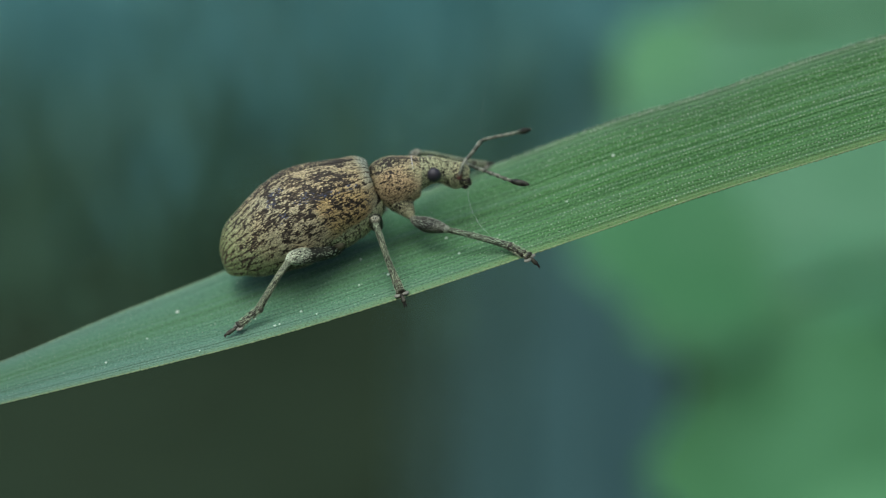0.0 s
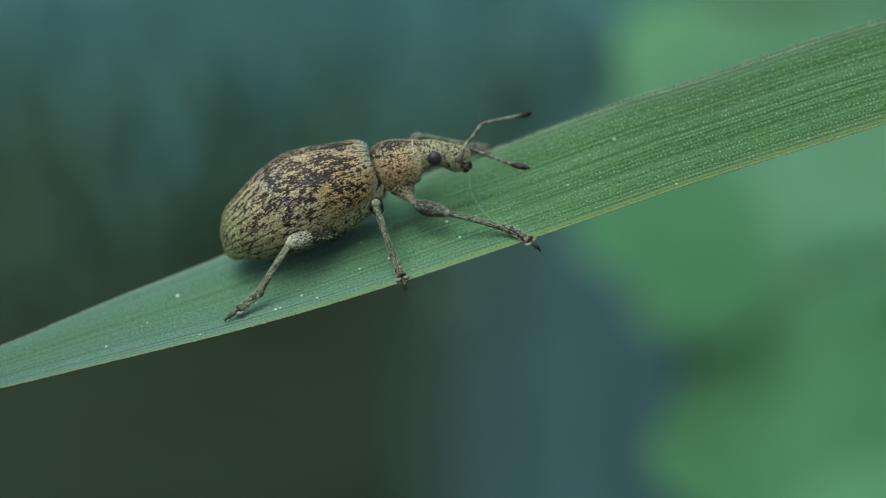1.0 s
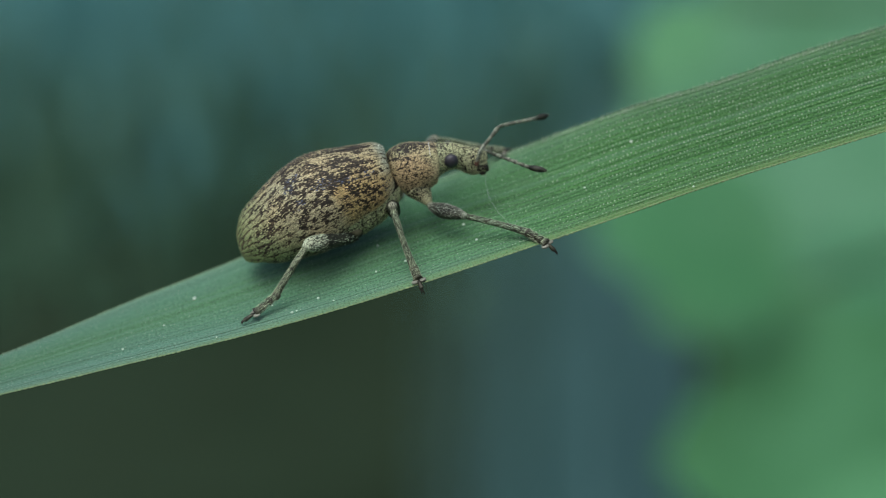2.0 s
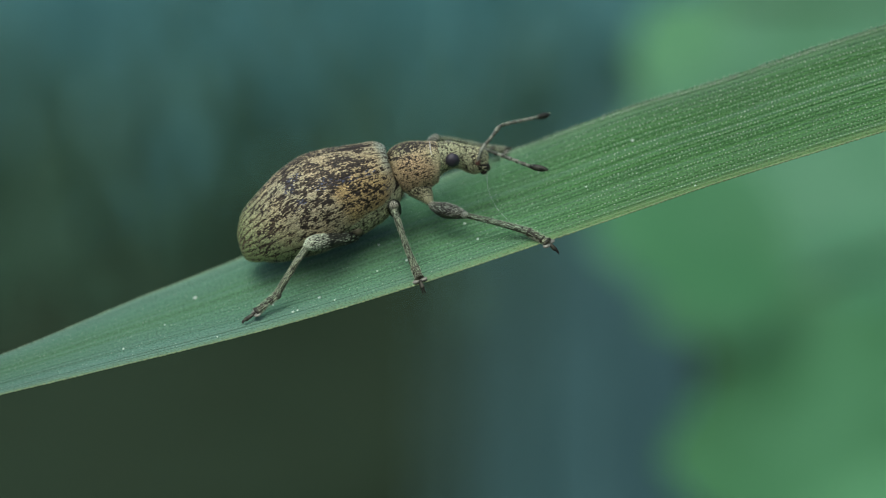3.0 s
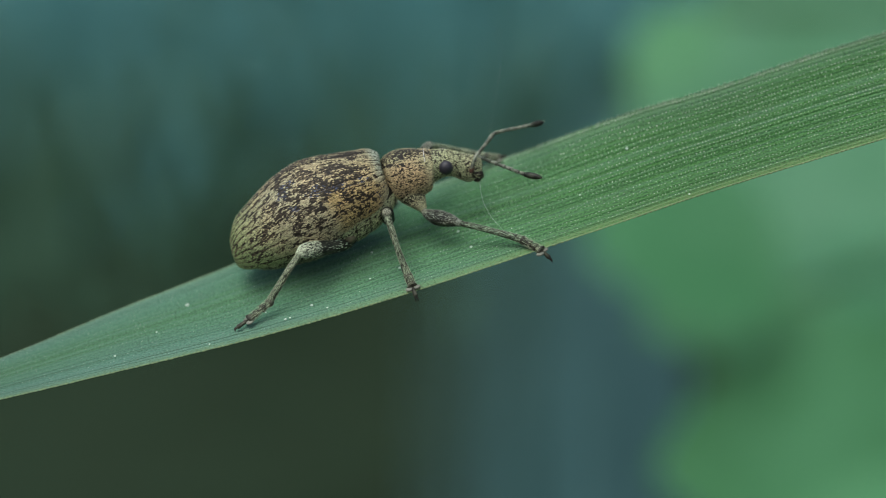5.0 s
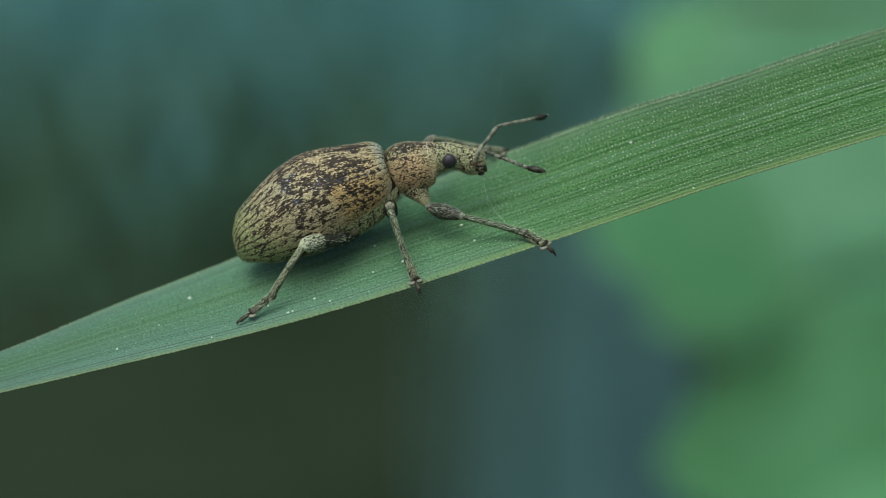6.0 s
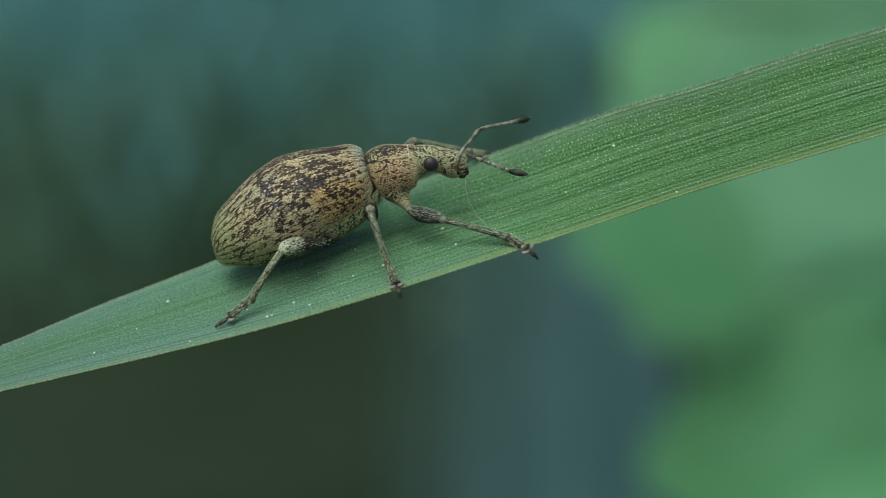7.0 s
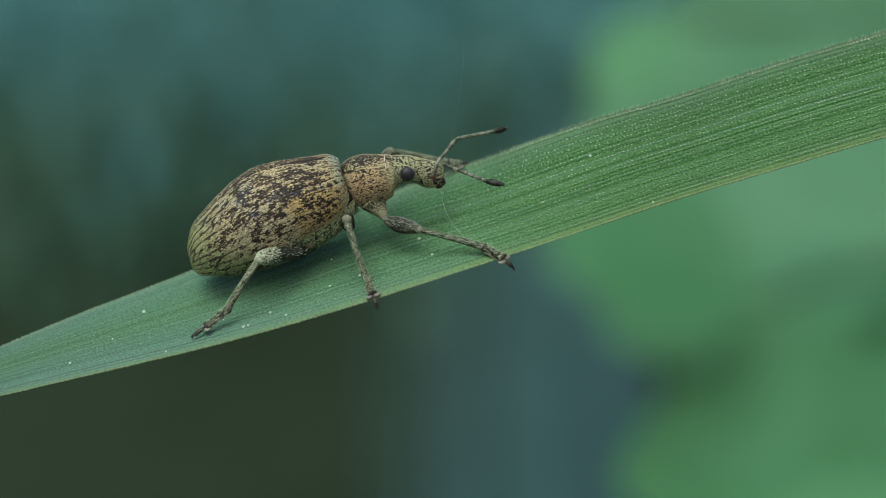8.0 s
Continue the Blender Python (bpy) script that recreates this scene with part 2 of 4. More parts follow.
def grid_mesh(f, ts, us, closed=False):
    verts = [tuple(f(t, u)) for t in ts for u in us]
    m = len(us)
    faces = []
    for i in range(len(ts) - 1):
        for j in range(m if closed else m - 1):
            k = (j + 1) % m
            faces.append((i * m + j, i * m + k, (i + 1) * m + k, (i + 1) * m + j))
    if closed:
        faces += [tuple(range(m))[::-1], tuple(range((len(ts) - 1) * m, len(ts) * m))]
    return verts, faces


def steps(n, a=0.0, b=1.0):
    return [a + (b - a) * i / (n - 1) for i in range(n)]


def tube(points, radii, sides=12, count=None, wobble=0.0, seed=0):
    """A limb along the points with the radii there, rounded at both ends."""
    r = random.Random(seed)
    rows = [(*p, q) for p, q in zip(points, radii)]
    count = count or 8 * len(points)
    stations = [spline(rows, t) for t in steps(count)]
    verts, faces = [], []
    up = Vector((0.21, 0.35, 0.9)).normalized()
    for i, (x, y, z, q) in enumerate(stations):
        a, b = stations[max(0, i - 1)], stations[min(count - 1, i + 1)]
        d = (Vector(b[:3]) - Vector(a[:3])).normalized()
        side = d.cross(up).normalized()
        top = side.cross(d)
        end = min(i, count - 1 - i)
        q *= (0.35, 0.8, 1.0)[min(end, 2)]
        for j in range(sides):
            w = 2 * math.pi * j / sides
            k = q * (1 + wobble * r.uniform(-1, 1))
            verts.append(tuple(Vector((x, y, z)) + side * (k * math.cos(w)) + top * (k * math.sin(w))))
    for i in range(count - 1):
        for j in range(sides):
            k = (j + 1) % sides
            faces.append((i * sides + j, i * sides + k, (i + 1) * sides + k, (i + 1) * sides + j))
    faces += [tuple(range(sides))[::-1], tuple(range((count - 1) * sides, count * sides))]
    return verts, faces


def ball(centre, radii, turn=None, n=14, m=9):
    c, verts, faces = Vector(centre), [], []
    for i in range(m + 1):
        a = math.pi * (0.02 + 0.96 * i / m)
        for j in range(n):
            b = 2 * math.pi * j / n
            v = Vector((radii[0] * math.sin(a) * math.cos(b), radii[1] * math.sin(a) * math.sin(b), radii[2] * math.cos(a)))
            verts.append(tuple(c + (turn @ v if turn else v)))
    for i in range(m):
        for j in range(n):
            k = (j + 1) % n
            faces.append((i * n + j, (i + 1) * n + j, (i + 1) * n + k, i * n + k))
    faces += [tuple(range(n)), tuple(range(m * n, (m + 1) * n))[::-1]]
    return verts, faces


def flake(p, normal, along, length, width, lift):
    """One pointed scale lying on a surface, its tip a little raised."""
    normal = normal.normalized()
    along = (along - normal * along.dot(normal)).normalized()
    side = normal.cross(along)
    a = p + normal * (0.15 * lift)
    out = [a - along * (0.5 * length), a - along * (0.2 * length) + side * (0.5 * width) + normal * (0.3 * lift),
           a + along * (0.5 * length) + normal * lift, a - along * (0.2 * length) - side * (0.5 * width) + normal * (0.3 * lift),
           a + normal * (0.75 * lift) + along * (0.05 * length)]
    return [tuple(v) for v in out], [(0, 4, 1), (1, 4, 2), (2, 4, 3), (3, 4, 0)]


def flakes_on(f, count, keep, length, width, lift, seed, t_range=(0.0, 1.0), u_range=(0.0, 1.0), weight=None, back=-1.0, sway=0.25):
    r = random.Random(seed)
    pieces = []
    e = 0.004
    for _ in range(count):
        t, u = r.uniform(*t_range), r.uniform(*u_range)
        if weight and r.random() > weight(t, u):
            continue
        if r.random() > keep(t, u):
            continue
        p = Vector(f(t, u))
        dt = Vector(f(min(1, t + e), u)) - Vector(f(max(0, t - e), u))
        du = Vector(f(t, u + e)) - Vector(f(t, u - e))
        normal = dt.cross(du)
        if normal.length < 1e-9:
            continue
        normal.normalize()
        if normal.dot(p - Vector(f(t, u + math.pi))) < 0:
            normal = -normal
        s = r.uniform(0.7, 1.25)
        way = dt.normalized() * back + du.normalized() * r.uniform(-sway, sway)
        pieces.append(flake(p, normal, way, length * s, width * s * r.uniform(0.8, 1.2), lift * r.uniform(0.6, 1.4)))
    return joined(pieces)


# ---- the grass blade: its own frame runs along it, across it away from the camera, and out of its face ----
BLADE_POSE = pose(0, 0, 0, 14.348, -16.404, 4.524)
NEAR = [(-24.0, -0.35), (-18.0, -1.12), (-13.5, -1.78), (-9.92, -2.24), (-8.41, -2.42), (-6.92, -2.59), (-5.42, -2.76), (-3.94, -2.93),
        (-2.46, -3.02), (-0.97, -3.06), (0.83, -3.03), (2.04, -2.97), (3.55, -2.92), (5.07, -2.85), (6.6, -2.76), (8.1, -2.64),
        (9.62, -2.6), (11.1, -2.6), (13.6, -2.6), (20.0, -2.65), (40.0, -2.75), (70.0, -2.45), (374.0, -1.65)]
FAR = [(-24.0, -0.25), (-18.0, -0.75), (-13.5, -0.5), (-9.93, -0.12), (-8.38, 0.21), (-6.81, 0.57), (-5.24, 0.8), (-3.81, 1.05),
        (0.0, 1.75), (3.83, 2.37), (6.12, 2.67), (7.77, 2.76), (9.34, 2.65), (11.0, 2.77), (12.6, 2.88), (15.3, 2.84), (20.0, 2.8),
        (40.0, 2.7), (70.0, 2.4), (374.0, 1.6)]


def along_table(table, x):
    xs, ys = zip(*table)
    return float(np.interp(x, xs, ys))


def smoothed(table, x):
    return (0.16 - 0.21 * min(1.0, max(0.0, x / 4.0)) if table is FAR else 0.0) + sum(along_table(table, x + d) * w for d, w in ((-0.7, 0.2), (-0.35, 0.2), (0, 0.2), (0.35, 0.2), (0.7, 0.2)))


def midline(x):
    """Along the blade: straight where the weevil stands, then over in an arch and down to the ground."""
    if x <= 16.0:
        droop = 0.004 * max(0.0, -11.0 - x) ** 2
        return x, -droop, 0.0
    px, pz, a = 16.0, 0.0, 0.0
    n = max(1, int((x - 16.0) / 2.0))
    h = (x - 16.0) / n
    for i in range(n):
        s = 16.0 + (i + 0.5) * h
        a = math.radians(104.0) * min(1.0, (s - 16.0) / 70.0) ** 1.2
        px += math.cos(a) * h
        pz -= math.sin(a) * h
    return px, pz, a


def twist(x):
    """The blade turns on its length, away from the tip."""
    k = min(1.0, max(0.0, (x - 1.4) / 7.6))
    return radians(30) * k * k * (3 - 2 * k)


def rib(x, v):
    """Uneven ribs along the blade, weaker towards its tip."""
    high = 0.002 + 0.008 * min(1.0, max(0.0, (x + 1.0) / 8.0))
    k = v + 0.008 * math.sin(9.0 * v + 0.4) + 0.0035 * math.sin(41.0 * v)
    return high * math.sin(2 * math.pi * 26 * k) * (0.65 + 0.5 * math.sin(13.0 * v + 0.12 * x))


def blade_point(x, v, under=0.0):
    near, far = smoothed(NEAR, x), smoothed(FAR, x)
    w = far - near
    s = 2 * v - 1
    z = 0.045 * w * (s * s - 1) * 0.45 + rib(x, v) - under * (1.0 - 0.97 * abs(s) ** 5)
    z += 0.03 * math.sin(0.55 * x + 2.0 * v) * (1 - s * s) - 0.12 * max(0.0, (v - 0.8) / 0.2) ** 2 * min(1.0, max(0.0, (4.0 - x) / 4.0))
    px, pz, a = midline(x)
    turn = twist(x)
    slim = math.sin(radians(30)) / math.sin(radians(30) + turn) * (1 - 0.03 * min(1.0, turn / radians(10)))
    d = (v - 0.2) * w * slim
    y = near + 0.2 * w + d * math.cos(turn) - z * math.sin(turn)
    z = d * math.sin(turn) + z * math.cos(turn)
    return px + z * math.sin(a), y, pz + z * math.cos(a)


def carried(p, share=1.0):
    """A point given over the untwisted blade, moved along with the blade's twist."""
    x, y, z = p
    near, far = smoothed(NEAR, x), smoothed(FAR, x)
    pivot, turn = near + 0.2 * (far - near), twist(x)
    d = (y - pivot) * math.sin(radians(30)) / math.sin(radians(30) + turn)
    q = (x, pivot + d * math.cos(turn) - z * math.sin(turn), d * math.sin(turn) + z * math.cos(turn))
    return tuple(a + (b - a) * share for a, b in zip(p, q))


def grass_blade():
    xs = steps(20, -23.9, -11.5) + steps(110, -11.3, 17.0) + steps(76, 17.8, 374.0)
    vs = steps(157)
    verts, faces, coords = [], [], []
    m = len(vs)
    for x in xs:
        for v in vs:
            verts.append(blade_point(x, v))
            coords.append((x, v))
    for v in (0.0, 1.0):
        for drop in (0.0, 0.16):
            for x in xs:
                verts.append(blade_point(x, v, drop))
                coords.append((x, v))
    low, wall = len(verts), len(xs) * m
    under = vs[::6]
    k = len(under)
    for x in xs:
        for v in under:
            verts.append(blade_point(x, v, 0.16))
            coords.append((x, v))
    for i in range(len(xs) - 1):
        for j in range(m - 1):
            faces.append((i * m + j, (i + 1) * m + j, (i + 1) * m + j + 1, i * m + j + 1))
        for j in range(k - 1):
            a = low + i * k + j
            faces.append((a, a + 1, a + k + 1, a + k))
        a, n = wall + i, len(xs)
        faces.append((a, a + n, a + n + 1, a + 1))
        faces.append((a + 2 * n, a + 2 * n + 1, a + 3 * n + 1, a + 3 * n))
    me = mesh_of("grass_blade", verts, faces, BLADE)
    uv = me.uv_layers.new(name="run")
    flat = np.array([coords[loop.vertex_index] for loop in me.loops], dtype=np.float32)
    uv.data.foreach_set("uv", flat.ravel())
    ob = new("grass_blade", me)
    ob.matrix_world = BLADE_POSE
    tagged(ob, "long ribbed green grass blade arching up with a pale toothed edge", "grass blade")
    # rows of wax papillae on the ribs
    r = random.Random(3)
    pieces = []
    for row in range(19):
        v = (row + 1.9) / 20.8 + r.gauss(0, 0.007)
        x = -11.0 + r.uniform(0, 0.1)
        strong = r.uniform(0.75, 1.2)
        while x < 16.5:
            x += 0.094 * r.uniform(0.8, 1.25)
            ripe = min(1.0, max(0.0, (x - 0.5) / 6.0))
            share = (0.30 + 0.72 * ripe) * strong * (0.85 + 0.5 * noise.noise(Vector((x * 0.5, row * 1.7, 4.0))))
            if r.random() > share:
                continue
            q = r.uniform(0.0075, 0.011) + ripe * r.uniform(0.001, 0.005)
            c, s = math.cos(twist(x)), math.sin(twist(x))
            px, py, pz = blade_point(x, min(0.99, max(0.01, v + r.gauss(0, 0.0030))))
            ring = [(px + q * 1.6 * math.cos(a), py + q * math.sin(a) * 1.15 * c + 0.004 * s, pz + q * math.sin(a) * 1.15 * s - 0.004 * c) for a in (0.3, 1.35, 2.4, 3.44, 4.5, 5.5)]
            pieces.append((ring + [(px, py - q * 0.8 * s, pz + q * 0.8 * c)], [(i, (i + 1) % 6, 6) for i in range(6)]))
    part("papillae", joined(pieces), DOT, ob, "rows of pale wax dots", kind="stuff")
    # forward-pointing teeth along both edges
    pieces = []
    for v, sign, end in ((0.0, -1, 16.8), (1.0, 1, 0.5)):
        x = -12.0
        while x < end:
            step = r.uniform(0.10, 0.17)
            x += step
            px, py, pz = blade_point(x, v)
            h = r.uniform(0.012, 0.040) * (1.0 if x < 5.0 else 0.5)
            w = 0.5 * step
            c, s = math.cos(twist(x)), math.sin(twist(x))
            rim = [(-w, -sign * 0.03, 0.012), (w, -sign * 0.03, 0.012), (-0.75 * w, sign * h * 0.8, 0.0), (0.1 * w, sign * h, 0.0),
                   (-w, -sign * 0.03, -0.02), (w, -sign * 0.03, -0.02)]
            pieces.append(([(px + a, py + b * c - d * s, pz + b * s + d * c) for a, b, d in rim],
                           [(0, 1, 3, 2), (4, 2, 3, 5), (0, 2, 4), (1, 5, 3), (0, 4, 5, 1)]))
    part("teeth", joined(pieces), TOOTH, ob, "tiny pale teeth on the edge", kind="stuff")
    # short pale fuzz along the far edge
    pieces = []
    for _ in range(1500):
        x = r.uniform(1.0, 17.0)
        px, py, pz = blade_point(x, r.uniform(0.975, 1.0))
        h, lean = r.uniform(0.05, 0.17), r.uniform(-0.06, 0.12)
        c, s = math.cos(twist(x)), math.sin(twist(x))
        out = r.uniform(0.2, 1.0)
        tip = (px + lean, py + h * (out * c - (1 - out) * s), pz + h * (out * s + (1 - out) * c))
        pieces.append(([(px - 0.007, py, pz), (px + 0.007, py, pz), (px, py - 0.006 * s, pz + 0.008), tip], [(0, 1, 3), (1, 2, 3), (2, 0, 3)]))
    part("edge_fuzz", joined(pieces), FUZZ, ob, "short pale hairs on the edge", smooth=False, kind="stuff")
    return ob


blade = grass_blade()


# ---- the weevil, in the blade's frame ----
weevil = new("weevil")
weevil.matrix_world = BLADE_POSE
tagged(weevil, "mottled brown and tan weevil clinging to a grass blade", "weevil")

TRUNK = [(-3.56, 0.86, 0.02), (-3.53, 0.87, 0.32), (-3.45, 0.89, 0.56), (-3.2, 1.01, 0.86), (-2.74, 1.14, 1.08), (-2.16, 1.30, 1.30),
         (-1.63, 1.415, 1.425), (-1.14, 1.495, 1.445), (-0.55, 1.605, 1.29), (0.17, 1.68, 1.08), (0.52, 1.75, 0.94), (0.72, 1.79, 0.77),
         (0.80, 1.81, 0.60), (0.75, 1.81, 0.42)]
STRIA = radians(12.2)


def stria_gap(angle):
    k = angle / STRIA
    return abs(k - round(k)) * STRIA


def elytra_at(t, angle, groove=True, swell=1.0):
    x, zc, q = spline(TRUNK, t)
    q *= swell
    if groove:
        g = stria_gap(angle) * q
        q -= 0.016 * math.exp(-(g / 0.022) ** 2) * min(1.0, q / 0.7)
        if abs(angle) < 0.3 * STRIA:
            q -= 0.012 * math.exp(-(angle * q / 0.03) ** 2)
    return x, -0.86 * q * math.sin(angle), zc + 0.87 * q * math.cos(angle)


# dark blotches on each wing case: place along, angle from the ridge, half length, half angle
BLOTCHES = [(0.20, 3, 0.42, 5), (0.10, 31, 0.40, 7), (-0.42, 23, 0.26, 7), (-0.85, 33, 0.22, 7), (-1.18, 15, 0.20, 6), (-0.40, 45, 0.25, 4),
            (-1.13, 64, 0.20, 6), (-0.64, 86, 0.15, 9), (-0.02, 74, 0.36, 5), (0.45, 80, 0.20, 5), (-2.57, 62, 0.17, 8), (-1.62, 79, 0.27, 8),
            (-2.03, 36, 0.18, 6), (-2.70, 30, 0.22, 7), (-1.30, 38, 0.15, 5), (0.30, 58, 0.30, 3), (-1.75, 8, 0.22, 5), (-0.15, 100, 0.28, 3)]
# smooth slate-blue blotches among them
SMOOTH_BLOTCHES = [(-1.83, 28, 0.15, 9), (-1.60, 22, 0.12, 5), (-0.98, 46, 0.26, 6), (-0.40, 51, 0.36, 4), (0.10, 55, 0.26, 4), (-1.64, 56, 0.17, 6), (0.58, 91, 0.12, 7)]


def blotch(spots, x, angle):
    wx, wa = x + 0.10 * noise.noise(Vector((x * 6, angle * 9, 1.0))), math.degrees(angle) + 5 * noise.noise(Vector((x * 6, angle * 9, 2.0)))
    return max(math.exp(-(((wx - a) / c) ** 2 + ((wa - b) / d) ** 2) ** 1.5) for a, b, c, d in spots)


def worm(x, y, z):
    """Low along winding lines, high between them."""
    return abs(noise.noise(Vector((x, y, z)))) * 2.2


def soft_step(d, lo, hi):
    k = min(1.0, max(0.0, (d - lo) / (hi - lo)))
    return k * k * (3 - 2 * k)


def mottle(t, angle):
    """How densely the pale scales lie: tan clumps with dark gaps and blotches, broken along the striae."""
    x, zc, q = spline(TRUNK, t)
    arc = angle * q * 0.87
    broad = noise.noise(Vector((x * 1.9, arc * 2.2, 3.1)))
    clump = noise.noise(Vector((x * 4.6, arc * 9.0, 7.7)))
    fleck = noise.noise(Vector((x * 8.0, arc * 24.0, 3.3)))
    fine = noise.noise(Vector((x * 22.0, arc * 44.0, 5.1)))
    dark = max(blotch(BLOTCHES, x, angle), 1.3 * blotch(SMOOTH_BLOTCHES, x, angle))
    upper = math.exp(-((angle - radians(36)) / radians(26)) ** 2) * (1.0 if x > -2.0 else 0.3)
    d = 0.515 + 0.22 * broad + 0.66 * clump + 0.78 * fleck + 0.36 * fine - 0.42 * dark - 0.14 * upper
    d += 0.12 * soft_step(x, -1.3, -0.3) - 0.05
    d += 0.10 * soft_step(angle, radians(84), radians(100)) + 0.14 * soft_step(-x, 1.7, 2.9)
    if x > 0.45:
        d += 0.25
    d = max(0.03, soft_step(d, 0.25, 0.60))
    gap = stria_gap(angle) * q
    open_row = soft_step(-x, 1.9, 2.6) + soft_step(x, -0.1, 0.5)
    broken = noise.noise(Vector((x * 5.5, round(angle / STRIA) * 3.7, 1.3)))
    if gap < 0.017 + 0.010 * min(1.0, open_row) + 0.008 * soft_step(-x, 2.2, 3.0) and broken > -0.1 - 0.5 * open_row:
        d *= 0.12
    return d


def elytron(sign):
    angles = steps(141, 0.0, radians(122))
    f = lambda t, u: elytra_at(t, sign * u)
    v, faces = grid_mesh(f, steps(120), angles)
    if sign < 0:
        faces = [q[::-1] for q in faces]
    ob = part("elytron", (v, faces), CUTICLE, weevil, "domed wing case with dark patches between tan scales")
    g = (lambda t, u: elytra_at(t, u)) if sign > 0 else (lambda t, u: elytra_at(t, -u))
    broad = lambda t, u: spline(TRUNK, t)[2] / 1.45
    data = flakes_on(g, 17000 if sign > 0 else 6000, lambda t, u: 0.75, 0.060, 0.024, 0.009, 61 + sign, u_range=(0.0, radians(122)), weight=broad)
    part("dark_scale_coat", data, BROWN, ob, "dark brown scales in the bare patches", kind="stuff", smooth=False)
    data = flakes_on(g, 7000 if sign > 0 else 2500, lambda t, u: soft_step(blotch(SMOOTH_BLOTCHES, spline(TRUNK, t)[0], u), 0.15, 0.45), 0.060, 0.030, 0.013, 71 + sign, u_range=(0.0, radians(122)), weight=broad)
    part("slate_scale_coat", data, SLATE, ob, "slate-blue scales in smooth patches", kind="stuff", smooth=False)
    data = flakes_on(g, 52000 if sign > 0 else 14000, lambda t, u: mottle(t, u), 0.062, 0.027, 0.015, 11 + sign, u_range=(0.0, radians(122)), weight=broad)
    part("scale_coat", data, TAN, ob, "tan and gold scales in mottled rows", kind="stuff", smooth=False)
    return ob


elytron(1)
elytron(-1)

# belly and breast under the wing cases
BELLY = [(-3.40, 0.72, 0.05), (-3.2, 0.80, 0.50), (-2.6, 0.95, 0.92), (-1.7, 1.12, 1.18), (-0.9, 1.22, 1.20), (-0.2, 1.25, 1.08), (0.4, 1.32, 0.88),
         (0.8, 1.45, 0.66), (1.0, 1.5, 0.4)]


def belly_at(t, a):
    x, zc, q = spline(BELLY, t)
    q *= 1 - 0.02 * (0.5 + 0.5 * math.cos(2 * math.pi * x / 0.62)) ** 6
    q += 0.06 * math.exp(-((x - 0.05) / 0.55) ** 2) * math.exp(-((abs(a) - 2.2) / 0.35) ** 2)
    return x, -0.84 * q * math.sin(a), zc + 0.84 * q * math.cos(a)


def belly_cover(t, a):
    """Scales on the plates of the underside, bare along the seams between them."""
    x = spline(BELLY, t)[0]
    k = (x + 0.16 * math.degrees(a) / 60.0) / 0.40
    seam = abs(k - round(k)) * 0.40
    if seam < 0.022 or abs(math.degrees(a) - 128.0 - 6.0 * math.sin(2.0 * x)) < 1.6:
        return 0.06
    return soft_step(0.42 + 0.9 * noise.noise(Vector((x * 11.0, a * 13.0, 3.0))), 0.05, 0.40)


belly = part("underside", grid_mesh(belly_at, steps(50), [math.pi * (i / 24 - 1) for i in range(48)], True), CUTICLE, weevil,
             "dark underside with pale scales")
part("scale_coat", flakes_on(belly_at, 15000, belly_cover, 0.06, 0.022, 0.012, 21, u_range=(radians(90), radians(180))), OLIVE, belly, kind="stuff", smooth=False)

part("pygidium", ball((-3.36, -0.24, 0.665), (0.10, 0.28, 0.045)), CUTICLE, belly, "dark last plate under the wing tips")
part("trochanter", ball((-0.50, -0.86, 0.75), (0.15, 0.08, 0.12)), HIPS, belly, "tan knob at the hind hip")

# pronotum
PRO = [(0.76, 1.72, 0.42), (0.84, 1.70, 0.53), (0.94, 1.675, 0.655), (1.10, 1.66, 0.735), (1.35, 1.64, 0.755), (1.62, 1.60, 0.70), (1.85, 1.575, 0.625),
       (1.96, 1.56, 0.585), (1.99, 1.55, 0.50)]


def pro_at(t, a):
    x, zc, q = spline(PRO, t)
    lean = (-0.06 + 0.22 * t) * math.cos(a)
    sag = 0.10 * math.exp(-((t - 0.5) / 0.2) ** 2) * max(0.0, -math.cos(a)) ** 2
    return x + lean, -0.84 * q * math.sin(a), zc + 0.87 * q * math.cos(a) - sag


ROUND = [2 * math.pi * i / 64 for i in range(64)]
pronotum = part("pronotum", grid_mesh(pro_at, steps(40), ROUND, True), CUTICLE, weevil, "rounded neck shield with coppery scales")


def pro_cover(t, a):
    x = spline(PRO, t)[0]
    n = 0.5 * noise.noise(Vector((x * 3.2, a * 3.0, 9.0))) + 0.6 * noise.noise(Vector((x * 22.0, a * 14.0, 6.0)))
    top = math.exp(-((a - radians(2)) / radians(22)) ** 2)
    if t < 0.10:
        return 0.05
    flank = math.exp(-((a - radians(72)) / radians(34)) ** 2)
    return max(0.05, soft_step(0.80 * worm(x * 12.5, a * 10.5, 2.0) + 0.45 * n - 0.62 * top + 0.04 * flank, 0.11, 0.37))


part("scale_coat", flakes_on(pro_at, 21000, pro_cover, 0.048, 0.018, 0.014, 31, u_range=(radians(-70), radians(175)), sway=0.6, back=1.0),
     COPPER, pronotum, "coppery pink and tan scales", kind="stuff", smooth=False)

# head and snout
HEAD = [(1.88, 1.62, 0.47), (2.02, 1.61, 0.495), (2.2, 1.625, 0.43), (2.4, 1.61, 0.372), (2.55, 1.55, 0.35), (2.68, 1.455, 0.365), (2.80, 1.35, 0.40),
        (2.94, 1.275, 0.40), (3.08, 1.235, 0.355), (3.17, 1.21, 0.30), (3.23, 1.185, 0.21), (3.25, 1.18, 0.04)]


